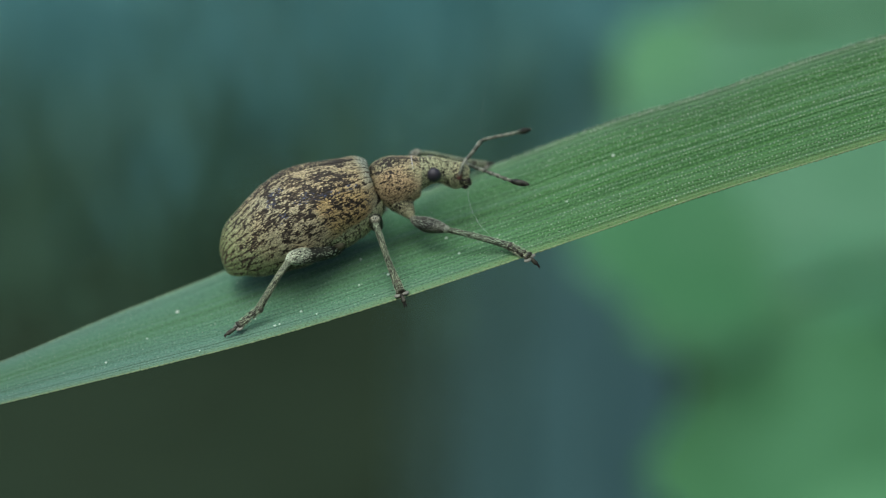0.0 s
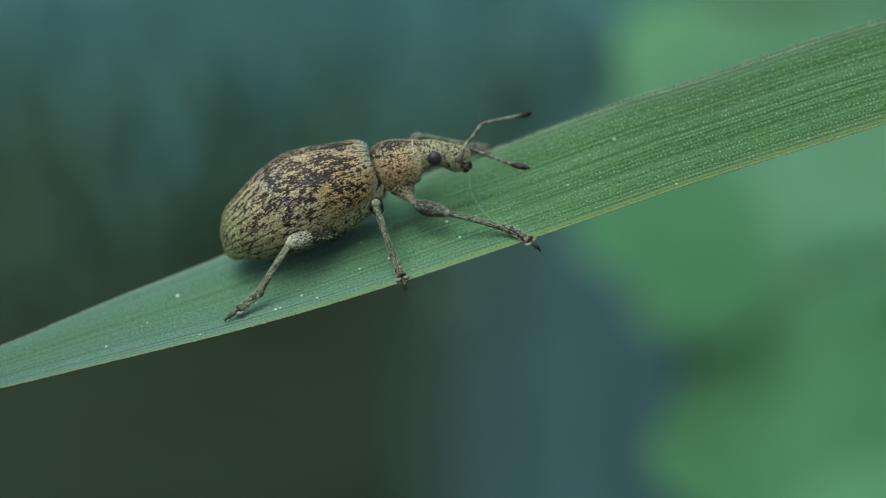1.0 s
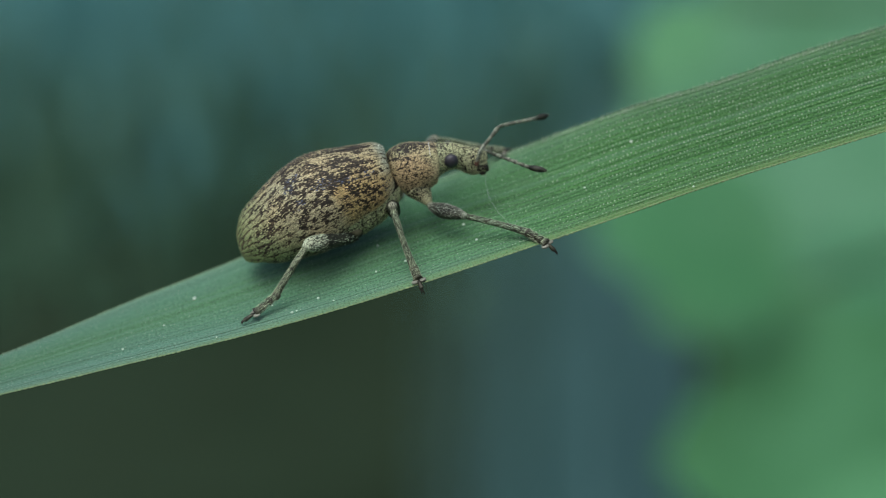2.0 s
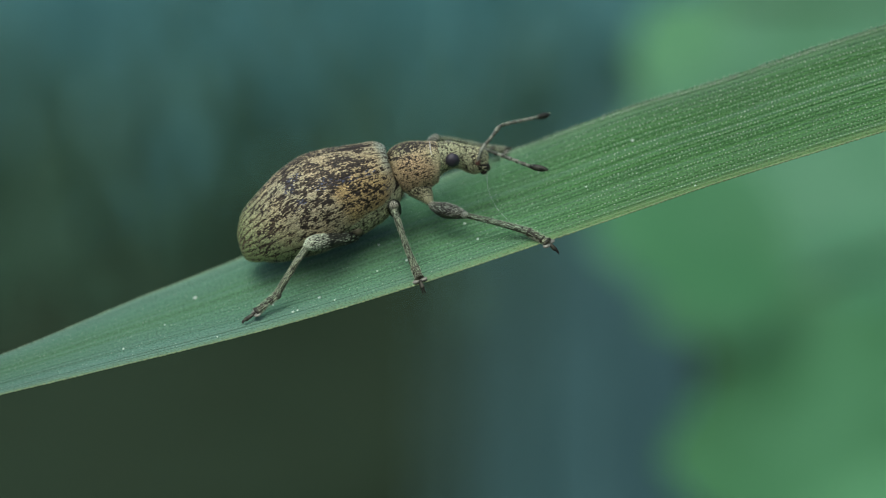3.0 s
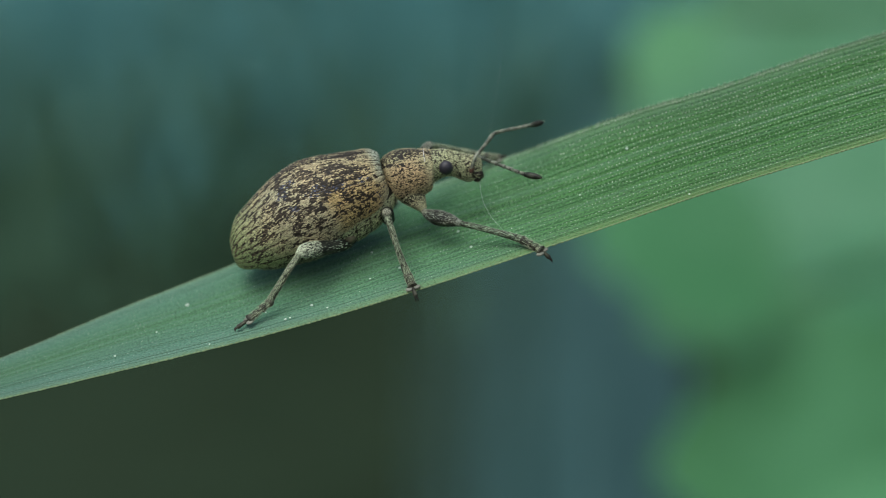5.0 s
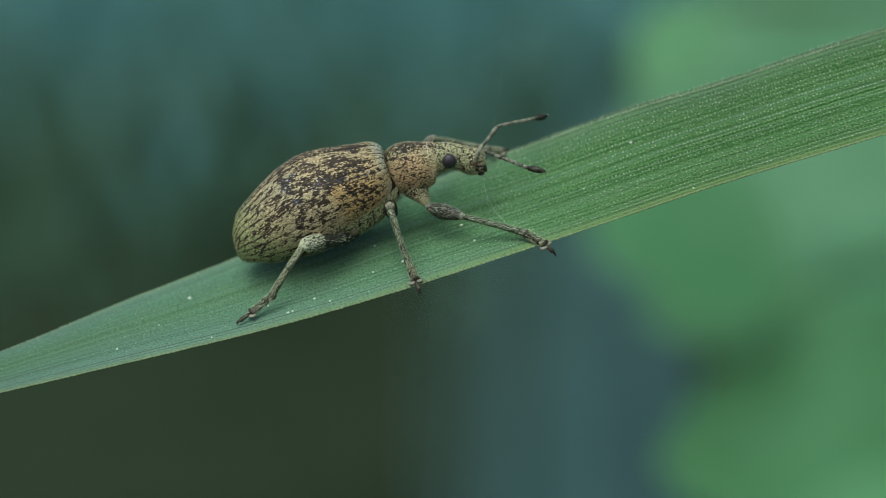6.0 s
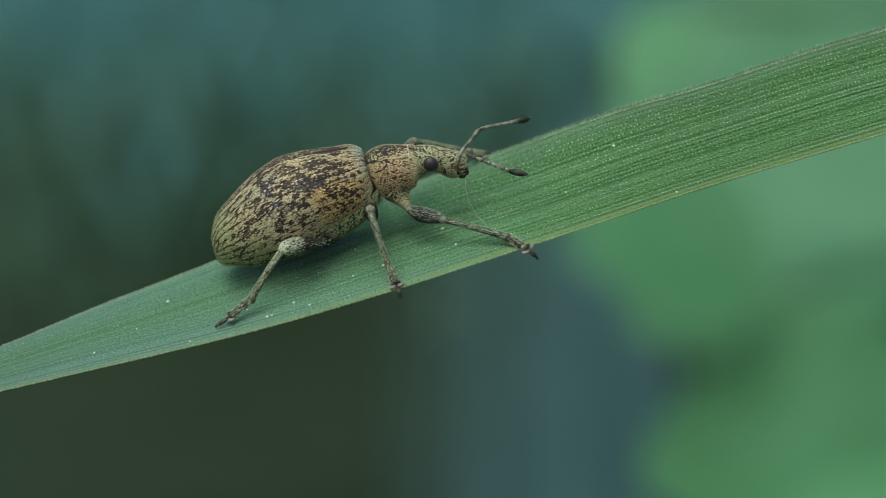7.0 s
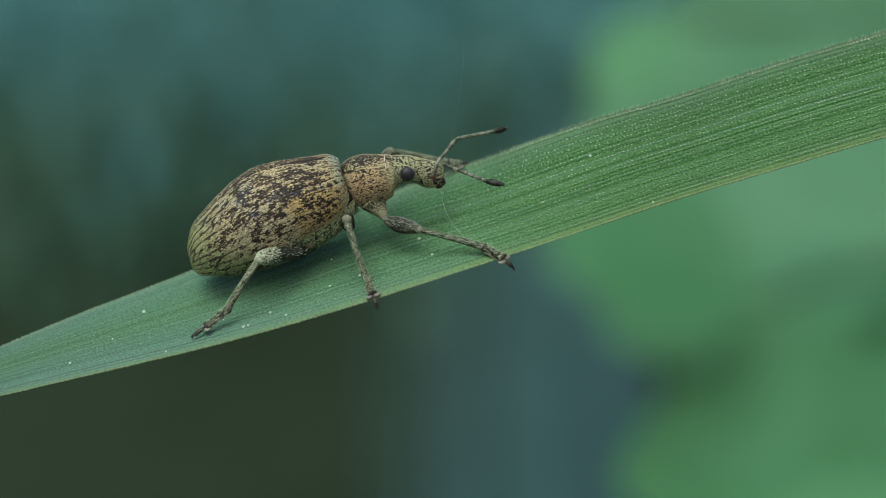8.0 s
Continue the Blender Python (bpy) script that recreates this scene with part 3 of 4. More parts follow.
def head_at(t, a):
    x, zc, q = spline(HEAD, t)
    k = 0.80 if x < 2.5 else 0.80 - 0.10 * min(1.0, (x - 2.5) / 0.4)
    return x + (0.16 - 0.10 * t) * math.cos(a), -k * q * math.sin(a), zc + 0.89 * q * math.cos(a)


head = part("head", grid_mesh(head_at, steps(44), ROUND, True), CUTICLE, weevil, "short broad snouted head with olive scales")


def head_cover(t, a):
    x = spline(HEAD, t)[0]
    if x > 3.12:
        return 0.25
    return max(0.06, soft_step(0.85 * worm(x * 13.0, a * 6.5, 5.0) + 0.45 * noise.noise(Vector((x * 22.0, a * 9.0, 8.0))) - 0.10 * soft_step(x, 2.45, 2.8) - 0.22 * math.exp(-((a - radians(4)) / radians(24)) ** 2), 0.10, 0.40))


part("scale_coat", flakes_on(head_at, 11000, head_cover, 0.048, 0.017, 0.012, 41, t_range=(0.03, 0.92), u_range=(radians(-70), radians(175)), sway=0.5, back=1.0),
     OLIVE, head, "olive green and tan scales", kind="stuff", smooth=False)
part("eye", ball((2.375, -0.36, 1.665), (0.18, 0.15, 0.19), n=24, m=16), EYE, head, "glossy black bulging eye")
part("eye", ball((2.375, 0.36, 1.665), (0.195, 0.15, 0.205), n=24, m=16), EYE, head, "glossy black bulging eye")
part("mandible", joined([ball((3.15, -0.15, 1.10), (0.11, 0.13, 0.10)), ball((3.19, -0.10, 1.00), (0.07, 0.09, 0.07)), ball((3.07, -0.16, 0.97), (0.10, 0.11, 0.06)), ball((3.04, -0.24, 1.16), (0.12, 0.06, 0.09)), ball((2.97, -0.26, 1.24), (0.09, 0.06, 0.06))]), CUTICLE, head, "dark blunt jaw")
part("mandible", ball((3.17, 0.13, 1.06), (0.10, 0.12, 0.11)), CUTICLE, head, "dark blunt jaw")


# ---- legs and feelers ----
def hairs_along(points, radii, count, length, seed, width=0.014, spread=1.0, bare=0.0, shade_below=0.0):
    r = random.Random(seed)
    rows = [(*p, q) for p, q in zip(points, radii)]
    pieces = []
    for _ in range(count):
        t = r.uniform(0.04, 0.97)
        if t < bare and r.random() < 0.85:
            continue
        a, b = spline(rows, t), spline(rows, min(1.0, t + 0.02))
        d = (Vector(b[:3]) - Vector(a[:3])).normalized()
        side = d.cross(Vector((0.3, 0.2, 0.9))).normalized()
        top = side.cross(d)
        w = r.uniform(0, 2 * math.pi)
        normal = side * math.cos(w) + top * math.sin(w)
        # pale hairs are thinned underneath, putting the leg's shaded side into its coat
        if normal.z < 0.15 + 0.25 * math.sin(17.0 * t) and r.random() < shade_below:
            continue
        p = Vector(a[:3]) + normal * (a[3] * 0.97)
        s = r.uniform(0.6, 1.3)
        pieces.append(flake(p, normal, d + side * r.uniform(-0.2, 0.2) * spread, length * s, width * s, length * 0.16 * s))
    return joined(pieces)


# pale bristles round the mouth
part("bristle_coat", joined([hairs_along([(3.02, -0.10, 0.93), (3.16, -0.10, 0.98), (3.24, -0.08, 1.10)], [0.10, 0.09, 0.06], 60, 0.10, 45, 0.010),
                             hairs_along([(2.90, -0.24, 1.30), (3.05, -0.22, 1.14), (3.16, -0.16, 1.06)], [0.07, 0.09, 0.08], 90, 0.07, 46, 0.014)]), OLIVE, head, kind="stuff", smooth=False)


def claw_pair(tip, way, size):
    tip, way = Vector(tip), Vector(way).normalized()
    side = way.cross(Vector((0, 0, 1))).normalized()
    pieces = []
    for k in (-1, 1):
        pts = [tip - way * size * 0.4, tip + way * size * 0.4 + side * (k * size * 0.22), tip + way * size * 0.75 + side * (k * size * 0.28) - Vector((0, 0, size * 0.5))]
        pieces.append(tube([tuple(p) for p in pts], [size * 0.2, size * 0.16, size * 0.05], 8, 10))
    return joined(pieces)


def leg(name, hip, femur, femur_r, tibia, tibia_r, tarsus, seed, label, detail=True, coat=None, hairs=1100):
    """One leg: hip and thigh, shin, foot with its lobes, claws and hairs."""
    coat = coat or DUSK
    tibia_r = [q * 0.84 for q in tibia_r]
    tibia = [carried(p, i / (len(tibia) - 1)) for i, p in enumerate(tibia)]
    tarsus = [carried(p) for p in tarsus]
    thigh = part(name, joined([ball(hip[0], (hip[1],) * 3), tube(femur, femur_r, 16, 30, 0.015, seed), ball(femur[-1], (femur_r[-1] * 0.95,) * 3)]), LEG, weevil, label)
    shin = part("tibia", tube(tibia, tibia_r, 14, 30, 0.02, seed + 1), SHIN, thigh, "slender grey-brown shin")
    a, b, c = (Vector(p) for p in tarsus)
    c = b.lerp(c, 0.85)
    r = tibia_r[-1] * 1.15
    foot = [ball(tuple(a), (r * 1.05, r * 1.05, r * 1.05))]
    for i, (s, e, q) in enumerate(((0.0, 0.30, 0.95), (0.26, 0.52, 0.9), (0.5, 0.72, 1.15))):
        p, m = a.lerp(b, s * 1.38), a.lerp(b, min(1.0, e * 1.38))
        foot.append(tube([tuple(p), tuple(p.lerp(m, 0.6)), tuple(m)], [r * 0.45 * q, r * 0.9 * q, r * 1.08 * q], 12, 14))
    foot.append(tube([tuple(b), tuple(b.lerp(c, 0.5)), tuple(c)], [r * 0.42, r * 0.45, r * 0.6], 10, 12))
    part("tarsus", joined(foot), TARSUS, thigh, "jointed dark foot")
    d = (b - a).normalized()
    side = d.cross(Vector((0, 0, 1))).normalized()
    lobes = [ball(tuple(b + side * (k * r * 0.85) - d * 0.01 - Vector((0, 0, r * 0.25))), (r * 0.9, r * 0.7, r * 0.4), n=12, m=8) for k in (-1, 1)]
    part("foot_pad", joined(lobes), PAD, thigh, "pale two-lobed foot pad")
    part("claw", claw_pair(c, c - b, r * 1.05), FOOT, thigh, "tiny dark claw pair")
    if detail:
        knee, thick = Vector(femur[-1]), femur_r[-1]
        cap = lambda t, u: tuple(knee + Vector((math.sin(3.1 * t) * math.cos(u), math.sin(3.1 * t) * math.sin(u), math.cos(3.1 * t))) * (thick * 0.95))
        part("scale_coat", joined([hairs_along(femur, femur_r, hairs, 0.080, seed + 2, 0.013 if coat == MINT else 0.010, 0.5, 0.5 if coat == MINT else 0.0, 0.62 if coat == MINT else 0.8),
                                   flakes_on(cap, 800, lambda t, u: math.sin(3.1 * t), 0.06, 0.016, 0.012, seed + 5, t_range=(0.05, 0.95), u_range=(0.0, 6.28), sway=0.8)]), coat, thigh,
             "pale grey-green scales", kind="stuff", smooth=False)
        part("bristle_coat", joined([hairs_along(tibia, tibia_r, 1250, 0.090, seed + 3, 0.0090, 0.5, 0.0, 0.6),
                              hairs_along([tuple(a), tuple(a.lerp(b, 0.5)), tuple(b)], [r * 0.95] * 3, 380, 0.10, seed + 4, 0.0085)]), GREY, thigh,
             "pale grey-green scales and bristles", kind="stuff", smooth=False)
    return thigh


leg("hind_leg", ((-0.52, -0.62, 0.62), 0.17), [(-0.50, -0.68, 0.55), (-0.85, -0.98, 0.74), (-1.35, -1.28, 1.0), (-1.66, -1.42, 1.12), (-1.80, -1.46, 1.12)],
    [0.12, 0.175, 0.215, 0.185, 0.11], [(-1.78, -1.45, 1.12), (-2.10, -1.62, 0.93), (-2.55, -1.83, 0.60), (-2.90, -1.99, 0.33)], [0.085, 0.088, 0.098, 0.115],
    [(-2.90, -2.0, 0.31), (-3.55, -2.21, 0.12), (-3.92, -2.34, 0.06)], 101, "bent hind leg with a pale green-grey thigh", coat=MINT, hairs=4200)
leg("middle_leg", ((0.58, -0.72, 0.93), 0.17), [(0.60, -0.80, 0.95), (0.61, -1.10, 1.22), (0.61, -1.38, 1.45), (0.61, -1.60, 1.58)],
    [0.12, 0.155, 0.165, 0.12], [(0.60, -1.60, 1.58), (0.60, -1.88, 1.14), (0.62, -2.18, 0.60), (0.66, -2.44, 0.17)], [0.11, 0.088, 0.092, 0.118],
    [(0.665, -2.46, 0.15), (0.70, -2.97, 0.09), (0.71, -3.18, -0.12)], 201, "middle leg reaching down to the blade's edge")
HIP, HIP_R = [(1.31, -0.26, 1.22), (1.41, -0.37, 1.02), (1.47, -0.48, 0.87), (1.50, -0.55, 0.78)], [0.36, 0.26, 0.155, 0.08]
coxa = part("coxa", tube(HIP, HIP_R, 18, 26), CUTICLE, weevil, "pale scaled hip of the front leg")
part("bristle_coat", hairs_along(HIP, HIP_R, 2600, 0.060, 77, 0.018), OLIVE, coxa, kind="stuff", smooth=False)
leg("front_leg", ((1.50, -0.56, 0.77), 0.085), [(1.50, -0.60, 0.77), (1.60, -0.80, 0.74), (1.82, -1.05, 0.70), (2.08, -1.27, 0.66), (2.27, -1.43, 0.61)],
    [0.065, 0.135, 0.205, 0.165, 0.090], [(2.24, -1.41, 0.615), (2.80, -1.75, 0.445), (3.3, -2.08, 0.28), (3.70, -2.42, 0.17)], [0.08, 0.088, 0.098, 0.118],
    [(3.70, -2.43, 0.16), (4.08, -2.97, 0.0), (4.23, -3.12, -0.24)], 301, "front leg stretched forward to the blade's edge", hairs=1500)
# the far side
leg("hind_leg", ((-0.52, 0.62, 0.62), 0.17), [(-0.50, 0.68, 0.55), (-0.85, 0.95, 0.62), (-1.35, 1.15, 0.72), (-1.7, 1.22, 0.7)], [0.11, 0.14, 0.17, 0.1],
    [(-1.68, 1.22, 0.7), (-1.9, 1.25, 0.5), (-2.1, 1.22, 0.2)], [0.085, 0.09, 0.11], [(-2.1, 1.22, 0.18), (-2.4, 1.15, 0.06), (-2.55, 1.1, 0.03)], 401,
    "bent hind leg with a pale green-grey thigh", False)
leg("middle_leg", ((0.58, 0.72, 0.93), 0.17), [(0.60, 0.80, 0.95), (0.62, 1.10, 1.10), (0.64, 1.4, 1.15)], [0.11, 0.15, 0.12],
    [(0.64, 1.4, 1.13), (0.66, 1.52, 0.7), (0.7, 1.6, 0.2)], [0.08, 0.085, 0.11], [(0.7, 1.6, 0.16), (0.78, 1.72, 0.05), (0.82, 1.76, -0.03)], 501, "middle leg", False)
leg("front_leg", ((1.56, 0.50, 0.86), 0.15), [(1.60, 0.62, 0.85), (1.72, 0.95, 1.10), (1.95, 1.3, 1.38), (2.13, 1.48, 1.46)], [0.09, 0.15, 0.16, 0.10],
    [(2.12, 1.47, 1.46), (2.5, 1.68, 1.16), (3.0, 1.92, 0.72), (3.5, 2.12, 0.30)], [0.085, 0.088, 0.095, 0.11], [(3.5, 2.13, 0.28), (3.8, 2.26, 0.05), (3.95, 2.32, 0.02)], 601,
    "front leg stretched forward over the blade")


def antenna(scape, scape_r, whip, club, seed, label):
    base = part("antenna", tube(scape, scape_r, 12, 24, 0.02, seed), FEELER, weevil, label)
    foot = [Vector(scape[0]), Vector(scape[0]).lerp(Vector(scape[1]), 0.45), Vector(scape[0]).lerp(Vector(scape[1]), 0.9)]
    part("feeler_base", tube([tuple(p) for p in foot], [scape_r[0] * 1.25, scape_r[0] * 1.15, scape_r[1] * 1.02], 10, 14), RUST, base, "rust-brown feeler base")
    rows = [Vector(p) for p in whip]
    n = 7
    for i in range(n):
        a, b = (Vector(spline([tuple(p) for p in rows], k / n)) for k in (i, i + 1.03))
        part("feeler_segment", tube([tuple(a), tuple(a.lerp(b, 0.65)), tuple(b)], [0.036, 0.050, 0.058], 10, 12), FEELER, base)
    a, b = (Vector(p) for p in club)
    part("club", tube([tuple(a), tuple(a.lerp(b, 0.35)), tuple(a.lerp(b, 0.7)), tuple(b)], [0.050, 0.085, 0.076, 0.022], 12, 20), LEG, base, "dark spindle-shaped feeler tip")
    part("bristle_coat", joined([hairs_along(scape, scape_r, 110, 0.05, seed + 1, 0.011), hairs_along(whip, [0.05] * len(whip), 150, 0.05, seed + 2, 0.010),
                          hairs_along(club, [0.072] * 2, 60, 0.04, seed + 3, 0.009)]), GREY, base, kind="stuff", smooth=False)


antenna([(2.96, -0.30, 1.29), (3.07, -0.28, 1.52), (3.225, -0.12, 1.63), (3.54, 0.10, 1.755), (3.825, 0.32, 1.872)], [0.055, 0.046, 0.046, 0.048, 0.066],
        [(3.82, 0.32, 1.86), (4.14, 0.46, 1.77), (4.48, 0.60, 1.657), (4.82, 0.75, 1.545)], [(4.80, 0.74, 1.55), (5.18, 0.90, 1.438)], 701, "elbowed brown feeler")
antenna([(2.95, 0.30, 1.32), (3.12, 0.24, 1.38), (3.304, 0.12, 1.41)], [0.045, 0.045, 0.060],
        [(3.30, 0.12, 1.405), (3.57, -0.15, 1.306), (3.937, -0.5, 1.175), (4.24, -0.75, 1.035)], [(4.22, -0.74, 1.04), (4.655, -1.0, 0.919)], 801, "elbowed brown feeler")


# ---- threads and grains ----
def silk_thread(points, thick, label):
    ob = new("silk_thread", mesh_of("silk_thread", *tube(points, [thick] * len(points), 6, 40), SILK))
    ob.matrix_world = BLADE_POSE
    return tagged(ob, label, "silk thread")


silk_thread([(3.11, -0.3, 0.95), (3.05, -0.55, 0.75), (3.04, -0.8, 0.59), (3.08, -1.05, 0.46), (3.14, -1.35, 0.37), (3.26, -1.75, 0.32), (3.32, -2.0, 0.30)], 0.0024,
            "fine white silk thread from the weevil's mouth to its foot")
silk_thread([(3.70, 0.6, 1.72), (3.90, 0.8, 2.05), (4.2, 0.8, 2.75), (4.5, 0.8, 3.5), (4.7, 0.8, 4.3)], 0.0008, "faint silk thread rising from the weevil's feeler")
silk_thread([(1.955, -0.06, 2.235), (1.935, -0.21, 2.20), (1.915, -0.35, 2.135), (1.90, -0.445, 2.04)], 0.006, "short white silk thread across the weevil's neck")


def pollen_grain(x, y, size, seed):
    r = random.Random(seed)
    near, far = smoothed(NEAR, x), smoothed(FAR, x)
    px, py, pz = blade_point(x, (y - near) / (far - near))
    v, f = ball((0, 0, 0), (size, size * 0.85, size * 0.7), n=8, m=5)
    v = [tuple(c * r.uniform(0.8, 1.2) for c in p) for p in v]
    ob = new("pollen_grain", mesh_of("pollen_grain", v, f, POLLEN))
    ob.matrix_world = BLADE_POSE @ Matrix.Translation((px * MM, py * MM, (pz + size * 0.55) * MM))
    return tagged(ob, "tiny cream pollen grain stuck on the grass blade", "pollen", "grains on the blade")


for i, (x, y, s) in enumerate([(-5.10, -0.23, 0.052), (-1.90, -2.13, 0.042), (7.00, 0.98, 0.042), (-7.10, -1.74, 0.032), (8.1, -2.40, 0.03), (-0.10, -0.41, 0.028), (0.50, -1.63, 0.040),
                               (2.20, -0.68, 0.042), (2.40, -1.67, 0.040), (-1.52, -2.50, 0.028), (-3.10, -1.75, 0.025), (-4.63, -2.57, 0.026), (-5.98, -1.10, 0.026), (-2.62, -2.46, 0.040),
                               (-2.50, -2.43, 0.03), (-0.30, -1.69, 0.028), (5.47, -0.61, 0.026)]):
    pollen_grain(x, y, s, i)


# ---- the meadow behind, out of focus ----
GROUND_Z = -300.0


def ground():
    n = 60
    verts, faces = [], []
    for i in range(n + 1):
        for j in range(n + 1):
            a, b = 2 * i / n - 1, 2 * j / n - 1
            x, y = math.copysign(abs(a) ** 4, a) * 300000 + a * 2500, math.copysign(abs(b) ** 4, b) * 300000 + b * 2500
            verts.append((x, y, GROUND_Z + 14 * noise.noise(Vector((x / 160, y / 160, 0)))))
    for i in range(n):
        for j in range(n):
            faces.append((i * (n + 1) + j, (i + 1) * (n + 1) + j, (i + 1) * (n + 1) + j + 1, i * (n + 1) + j + 1))
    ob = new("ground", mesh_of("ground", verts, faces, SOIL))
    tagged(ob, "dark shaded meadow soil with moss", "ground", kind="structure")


ground()


def leaf_data(length, width, fold, droop, seed, scallop=0.02):
    """A broad pointed leaf along +x, with a folded midrib, side veins and a toothed rim."""
    r = random.Random(seed)
    ts, us = steps(41), steps(25, -1.0, 1.0)
    ph = r.uniform(0, 6)

    def at(t, u, off=0.0):
        w = 0.5 * width * (math.sin(math.pi * min(1, t) ** 0.8) ** 0.75 + 0.01) * (1 + scallop * math.sin(60 * t + ph) * abs(u) ** 4)
        x = length * t
        y = u * w
        z = fold * abs(u) ** 1.2 * w - droop * length * t * t + 0.012 * length * math.sin(38 * (t - 0.25 * abs(u))) * abs(u) * 0.5 - off
        return x, y, z

    va, fa = grid_mesh(at, ts, us)
    vb, fb = grid_mesh(lambda t, u: at(t, u, 0.35), ts, us)
    return joined([(va, [q[::-1] for q in fa]), (vb, fb)])


def facing(centre, tip_way, normal, length):
    """The pose of a leaf whose middle lies at centre, in mm."""
    x = Vector(tip_way).normalized()
    z = Vector(normal)
    z = (z - x * z.dot(x)).normalized()
    y = z.cross(x)
    m = Matrix((x, y, z)).transposed().to_4x4()
    m.translation = (Vector(centre) - x * (0.5 * length)) * MM
    return m


def leafy_plant(name, root, leaves, label):
    """A stalk from the ground with broad leaves on short stems. leaves: middle, tip direction, face direction, length, width, material."""
    base = new(name)
    base.matrix_world = Matrix.Translation((root[0] * MM, root[1] * MM, GROUND_Z * MM))
    tagged(base, label, "plant")
    origin = Vector((root[0], root[1], GROUND_Z))
    top = max(q[0][2] for q in leaves) + 5
    crest = Vector((root[0], root[1], top)) - origin
    part("stalk", tube([(0, 0, -8), tuple(crest * 0.35 + Vector((3, 2, 0))), tuple(crest * 0.7 + Vector((-2, 3, 0))), tuple(crest)], [2.6, 2.3, 1.9, 1.2], 10, 30), STALK, base)
    for i, (mid, way, face, length, width, mat) in enumerate(leaves):
        m = facing(mid, way, face, length)
        ob = part("leaf", leaf_data(length, width, 0.09, 0.05, 50 + i), mat, base)
        ob.matrix_local = Matrix.Translation(-origin * MM) @ m
        foot = m.translation / MM - origin
        joint = Vector((0, 0, max(10.0, foot.z - 12)))
        part("leaf_stem", tube([tuple(joint), tuple(joint.lerp(foot, 0.5) + Vector((0, 0, 3))), tuple(foot + Vector((0, 0, -0.2)))], [1.1, 0.9, 0.8], 8, 16), STALK, base)
    return base


def far_blade(root, tip, width, bow, material):
    """A long upright grass blade from the ground to its tip, in mm."""
    a, b = Vector((*root, GROUND_Z - 4)), Vector(tip)
    side = Vector((1, 0.15, 0)).normalized()

    def at(t, u, off=0.0):
        p = a.lerp(b, t) + Vector(bow) * (t * t) + Vector((0, 0, 0))
        w = 0.5 * width * (1 - t ** 5) * (0.55 + 0.45 * min(1.0, t * 4))
        q = p + side * (u * w) + Vector((0, 0.22 * abs(u) * w + off, 0))
        return tuple(q - Vector((*root, GROUND_Z)))

    va, fa = grid_mesh(at, steps(26), steps(7, -1.0, 1.0))
    vb, fb = grid_mesh(lambda t, u: at(t, u, 0.3), steps(26), steps(7, -1.0, 1.0))
    ob = new("meadow_grass", mesh_of("meadow_grass", *joined([(va, fa), (vb, [q[::-1] for q in fb])]), material))
    ob.matrix_world = Matrix.Translation((root[0] * MM, root[1] * MM, GROUND_Z * MM))
    return tagged(ob, "upright blue-green grass blade standing in the meadow", "grass blade", "meadow grass")


leafy_plant("broad_leaved_plant", (95, 285), [
    ((67.1, 305.0, -66.4), (-0.85, -0.1, -0.25), (-0.1, -0.75, 0.65), 96, 84, GREEN_FAR),
    ((47.0, 208.0, -82.0), (-0.9, -0.25, 0.1), (-0.15, -0.7, 0.7), 45, 39, DEEP_FAR),
    ((49, 199, -84), (-0.85, -0.4, -0.1), (0.1, -0.6, 0.8), 24, 9, LIME_FAR),
    ((29.5, 250, -42), (-0.5, -0.6, -0.5), (-0.1, -0.75, 0.65), 17, 11, LIME_FAR),
    ((27.8, 215, -55.9), (-0.82, -0.1, 0.55), (-0.25, -0.60, 0.78), 31, 21, LIME_FAR),
    ((51.8, 248, -74.5), (-0.95, -0.2, 0.0), (-0.1, -0.7, 0.7), 40, 20, GREEN_FAR),
    ((37.5, 232, -72.5), (-0.95, -0.1, 0.1), (-0.1, -0.75, 0.65), 26, 12, LIME_FAR),
], "tall green plant with broad rounded leaves, far behind the grass blade")

for root, tip, width, bow in (((20, 365), (30, 356, -66), 8, (-1, 0, 0)), ((44, 405), (32, 396, -80), 13, (-2, 0, 0)),
                              ((16, 470), (33, 460, -80), 7, (-1, 0, 0)), ((52, 450), (45, 440, -90), 16, (-2, 0, 0))):
    far_blade(root, tip, width, bow, TEAL_FAR)
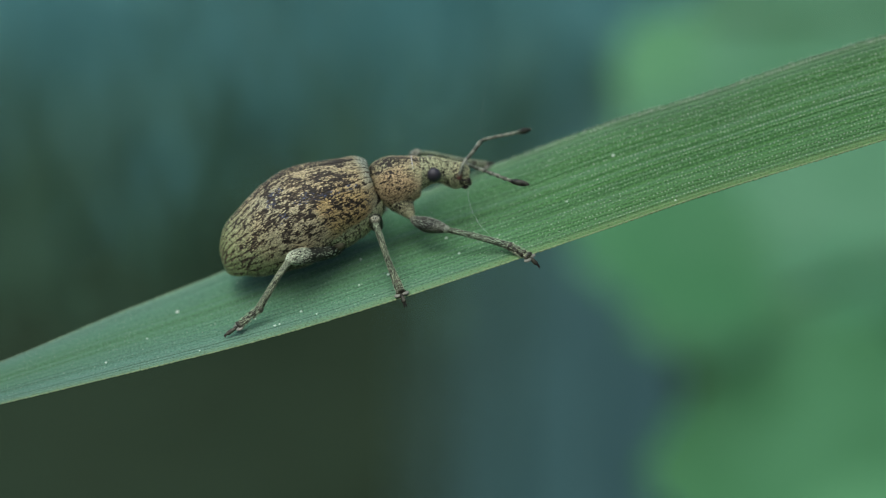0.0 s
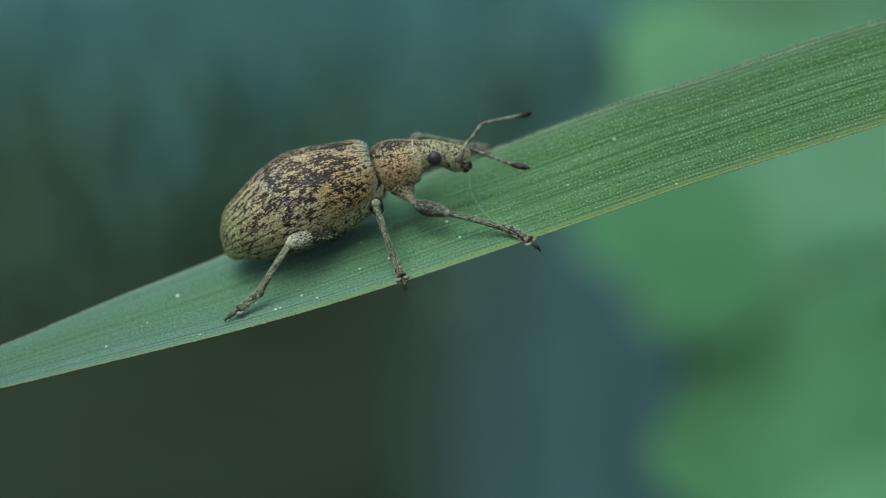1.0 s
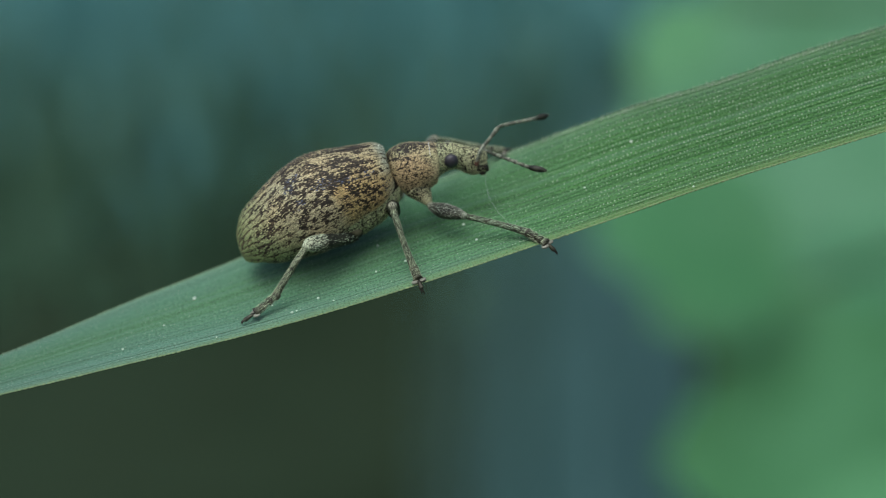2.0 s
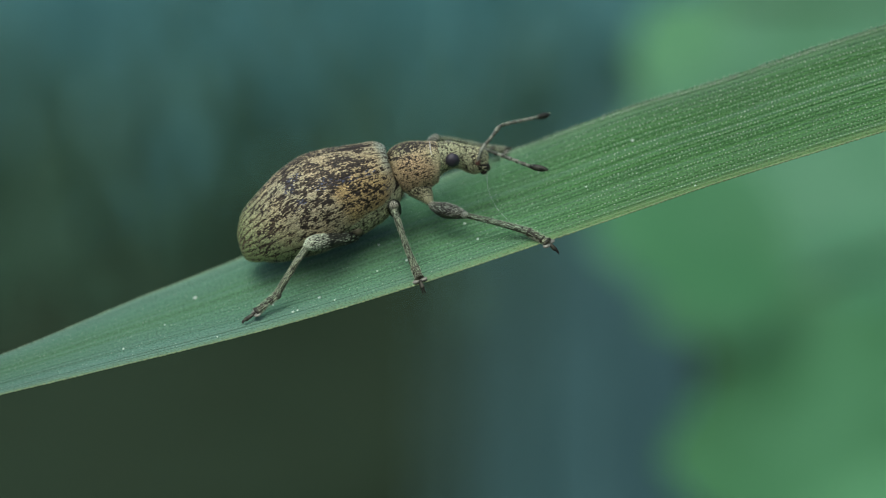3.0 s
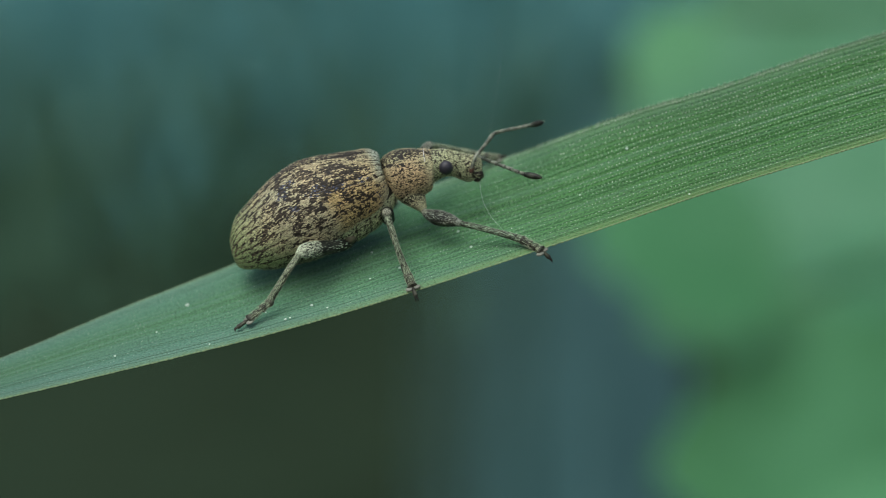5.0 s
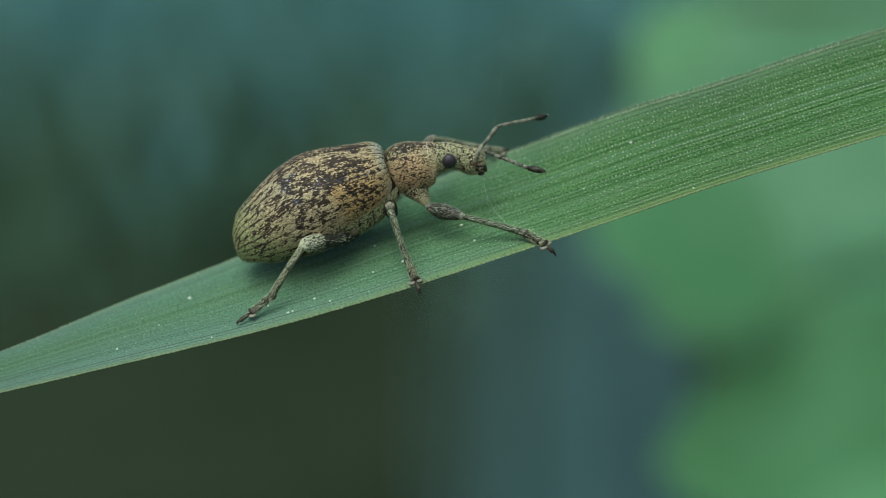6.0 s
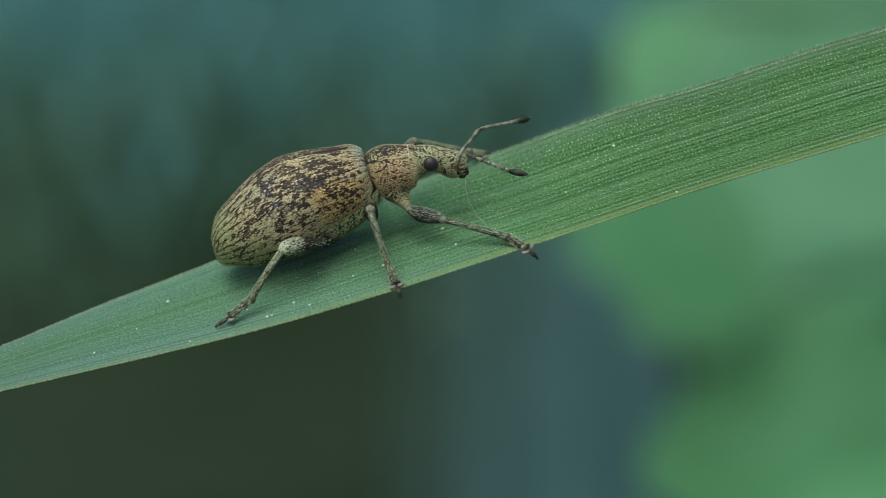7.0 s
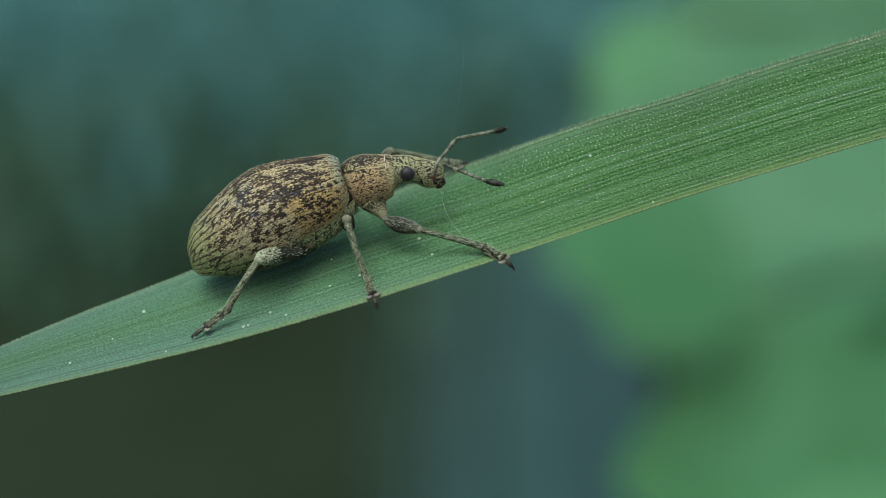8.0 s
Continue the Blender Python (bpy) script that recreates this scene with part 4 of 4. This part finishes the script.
# the tuft thins out to one side
tuft = random.Random(19)
for i in range(22):
    u = i / 21
    x, y = -5 + 28 * u + tuft.gauss(0, 0.6), 352 + (i * 37) % 60
    far_blade((x + tuft.uniform(-2, 2), y + 10), (x, y, -93 + 24 * u + tuft.uniform(-6, 6)), 0.35 + 1.8 * u ** 1.5, (0, 0, 0), TEAL_FAR)


def distant_grass():
    """The low blue-green meadow further off: many blades, with bare gaps between the stands."""
    r = random.Random(77)
    pieces, low = [], []
    while len(pieces) < 42000:
        turn = r.gauss(0, 0.55) if r.random() < 0.75 else r.uniform(-math.pi, math.pi)
        reach = 950 + (2100 + 900 * noise.noise(Vector((turn * 3.0, 0.0, 5.0)))) * r.random() * (0.75 + 0.5 * r.random() ** 2)
        x, y = reach * math.sin(turn), reach * math.cos(turn)
        bare = 0.89 * math.exp(-((reach - 950) / 340) ** 2) * (1 - 0.22 * math.exp(-((turn + 0.20) / 0.05) ** 2))
        bare += 0.38 * math.exp(-((turn + 0.065) / 0.045) ** 2) * math.exp(-((reach - 1280) / 330) ** 2)
        if r.random() < bare:
            continue
        h = r.uniform(12, 90) * min(1.0, 0.3 + (reach - 950) / 600)
        w = r.uniform(2.2, 4.2)
        lean, depth = r.gauss(0, 0.3) * h, r.gauss(0, 0.3) * h
        rows = [(k / 3, w * (1 - (k / 3) ** 2.5)) for k in range(4)]
        v = []
        for t, q in rows:
            p = (x + lean * t * t, y + depth * t * t, GROUND_Z - 5 + h * t)
            v += [(p[0] - q, p[1], p[2]), (p[0], p[1] + 1.2, p[2]), (p[0] + q, p[1], p[2])]
        f = [(3 * k + j, 3 * k + j + 1, 3 * k + j + 4, 3 * k + j + 3) for k in range(3) for j in range(2)]
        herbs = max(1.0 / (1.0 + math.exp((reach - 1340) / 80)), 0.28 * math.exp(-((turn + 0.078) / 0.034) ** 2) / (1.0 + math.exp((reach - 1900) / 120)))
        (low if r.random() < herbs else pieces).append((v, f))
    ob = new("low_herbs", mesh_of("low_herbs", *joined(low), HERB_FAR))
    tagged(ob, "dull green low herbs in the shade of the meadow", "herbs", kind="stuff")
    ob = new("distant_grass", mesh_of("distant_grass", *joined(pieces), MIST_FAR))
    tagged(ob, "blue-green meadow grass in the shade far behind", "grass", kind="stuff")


distant_grass()


def motions():
    walk(cam, PATH, EXPOSURE)


motions()
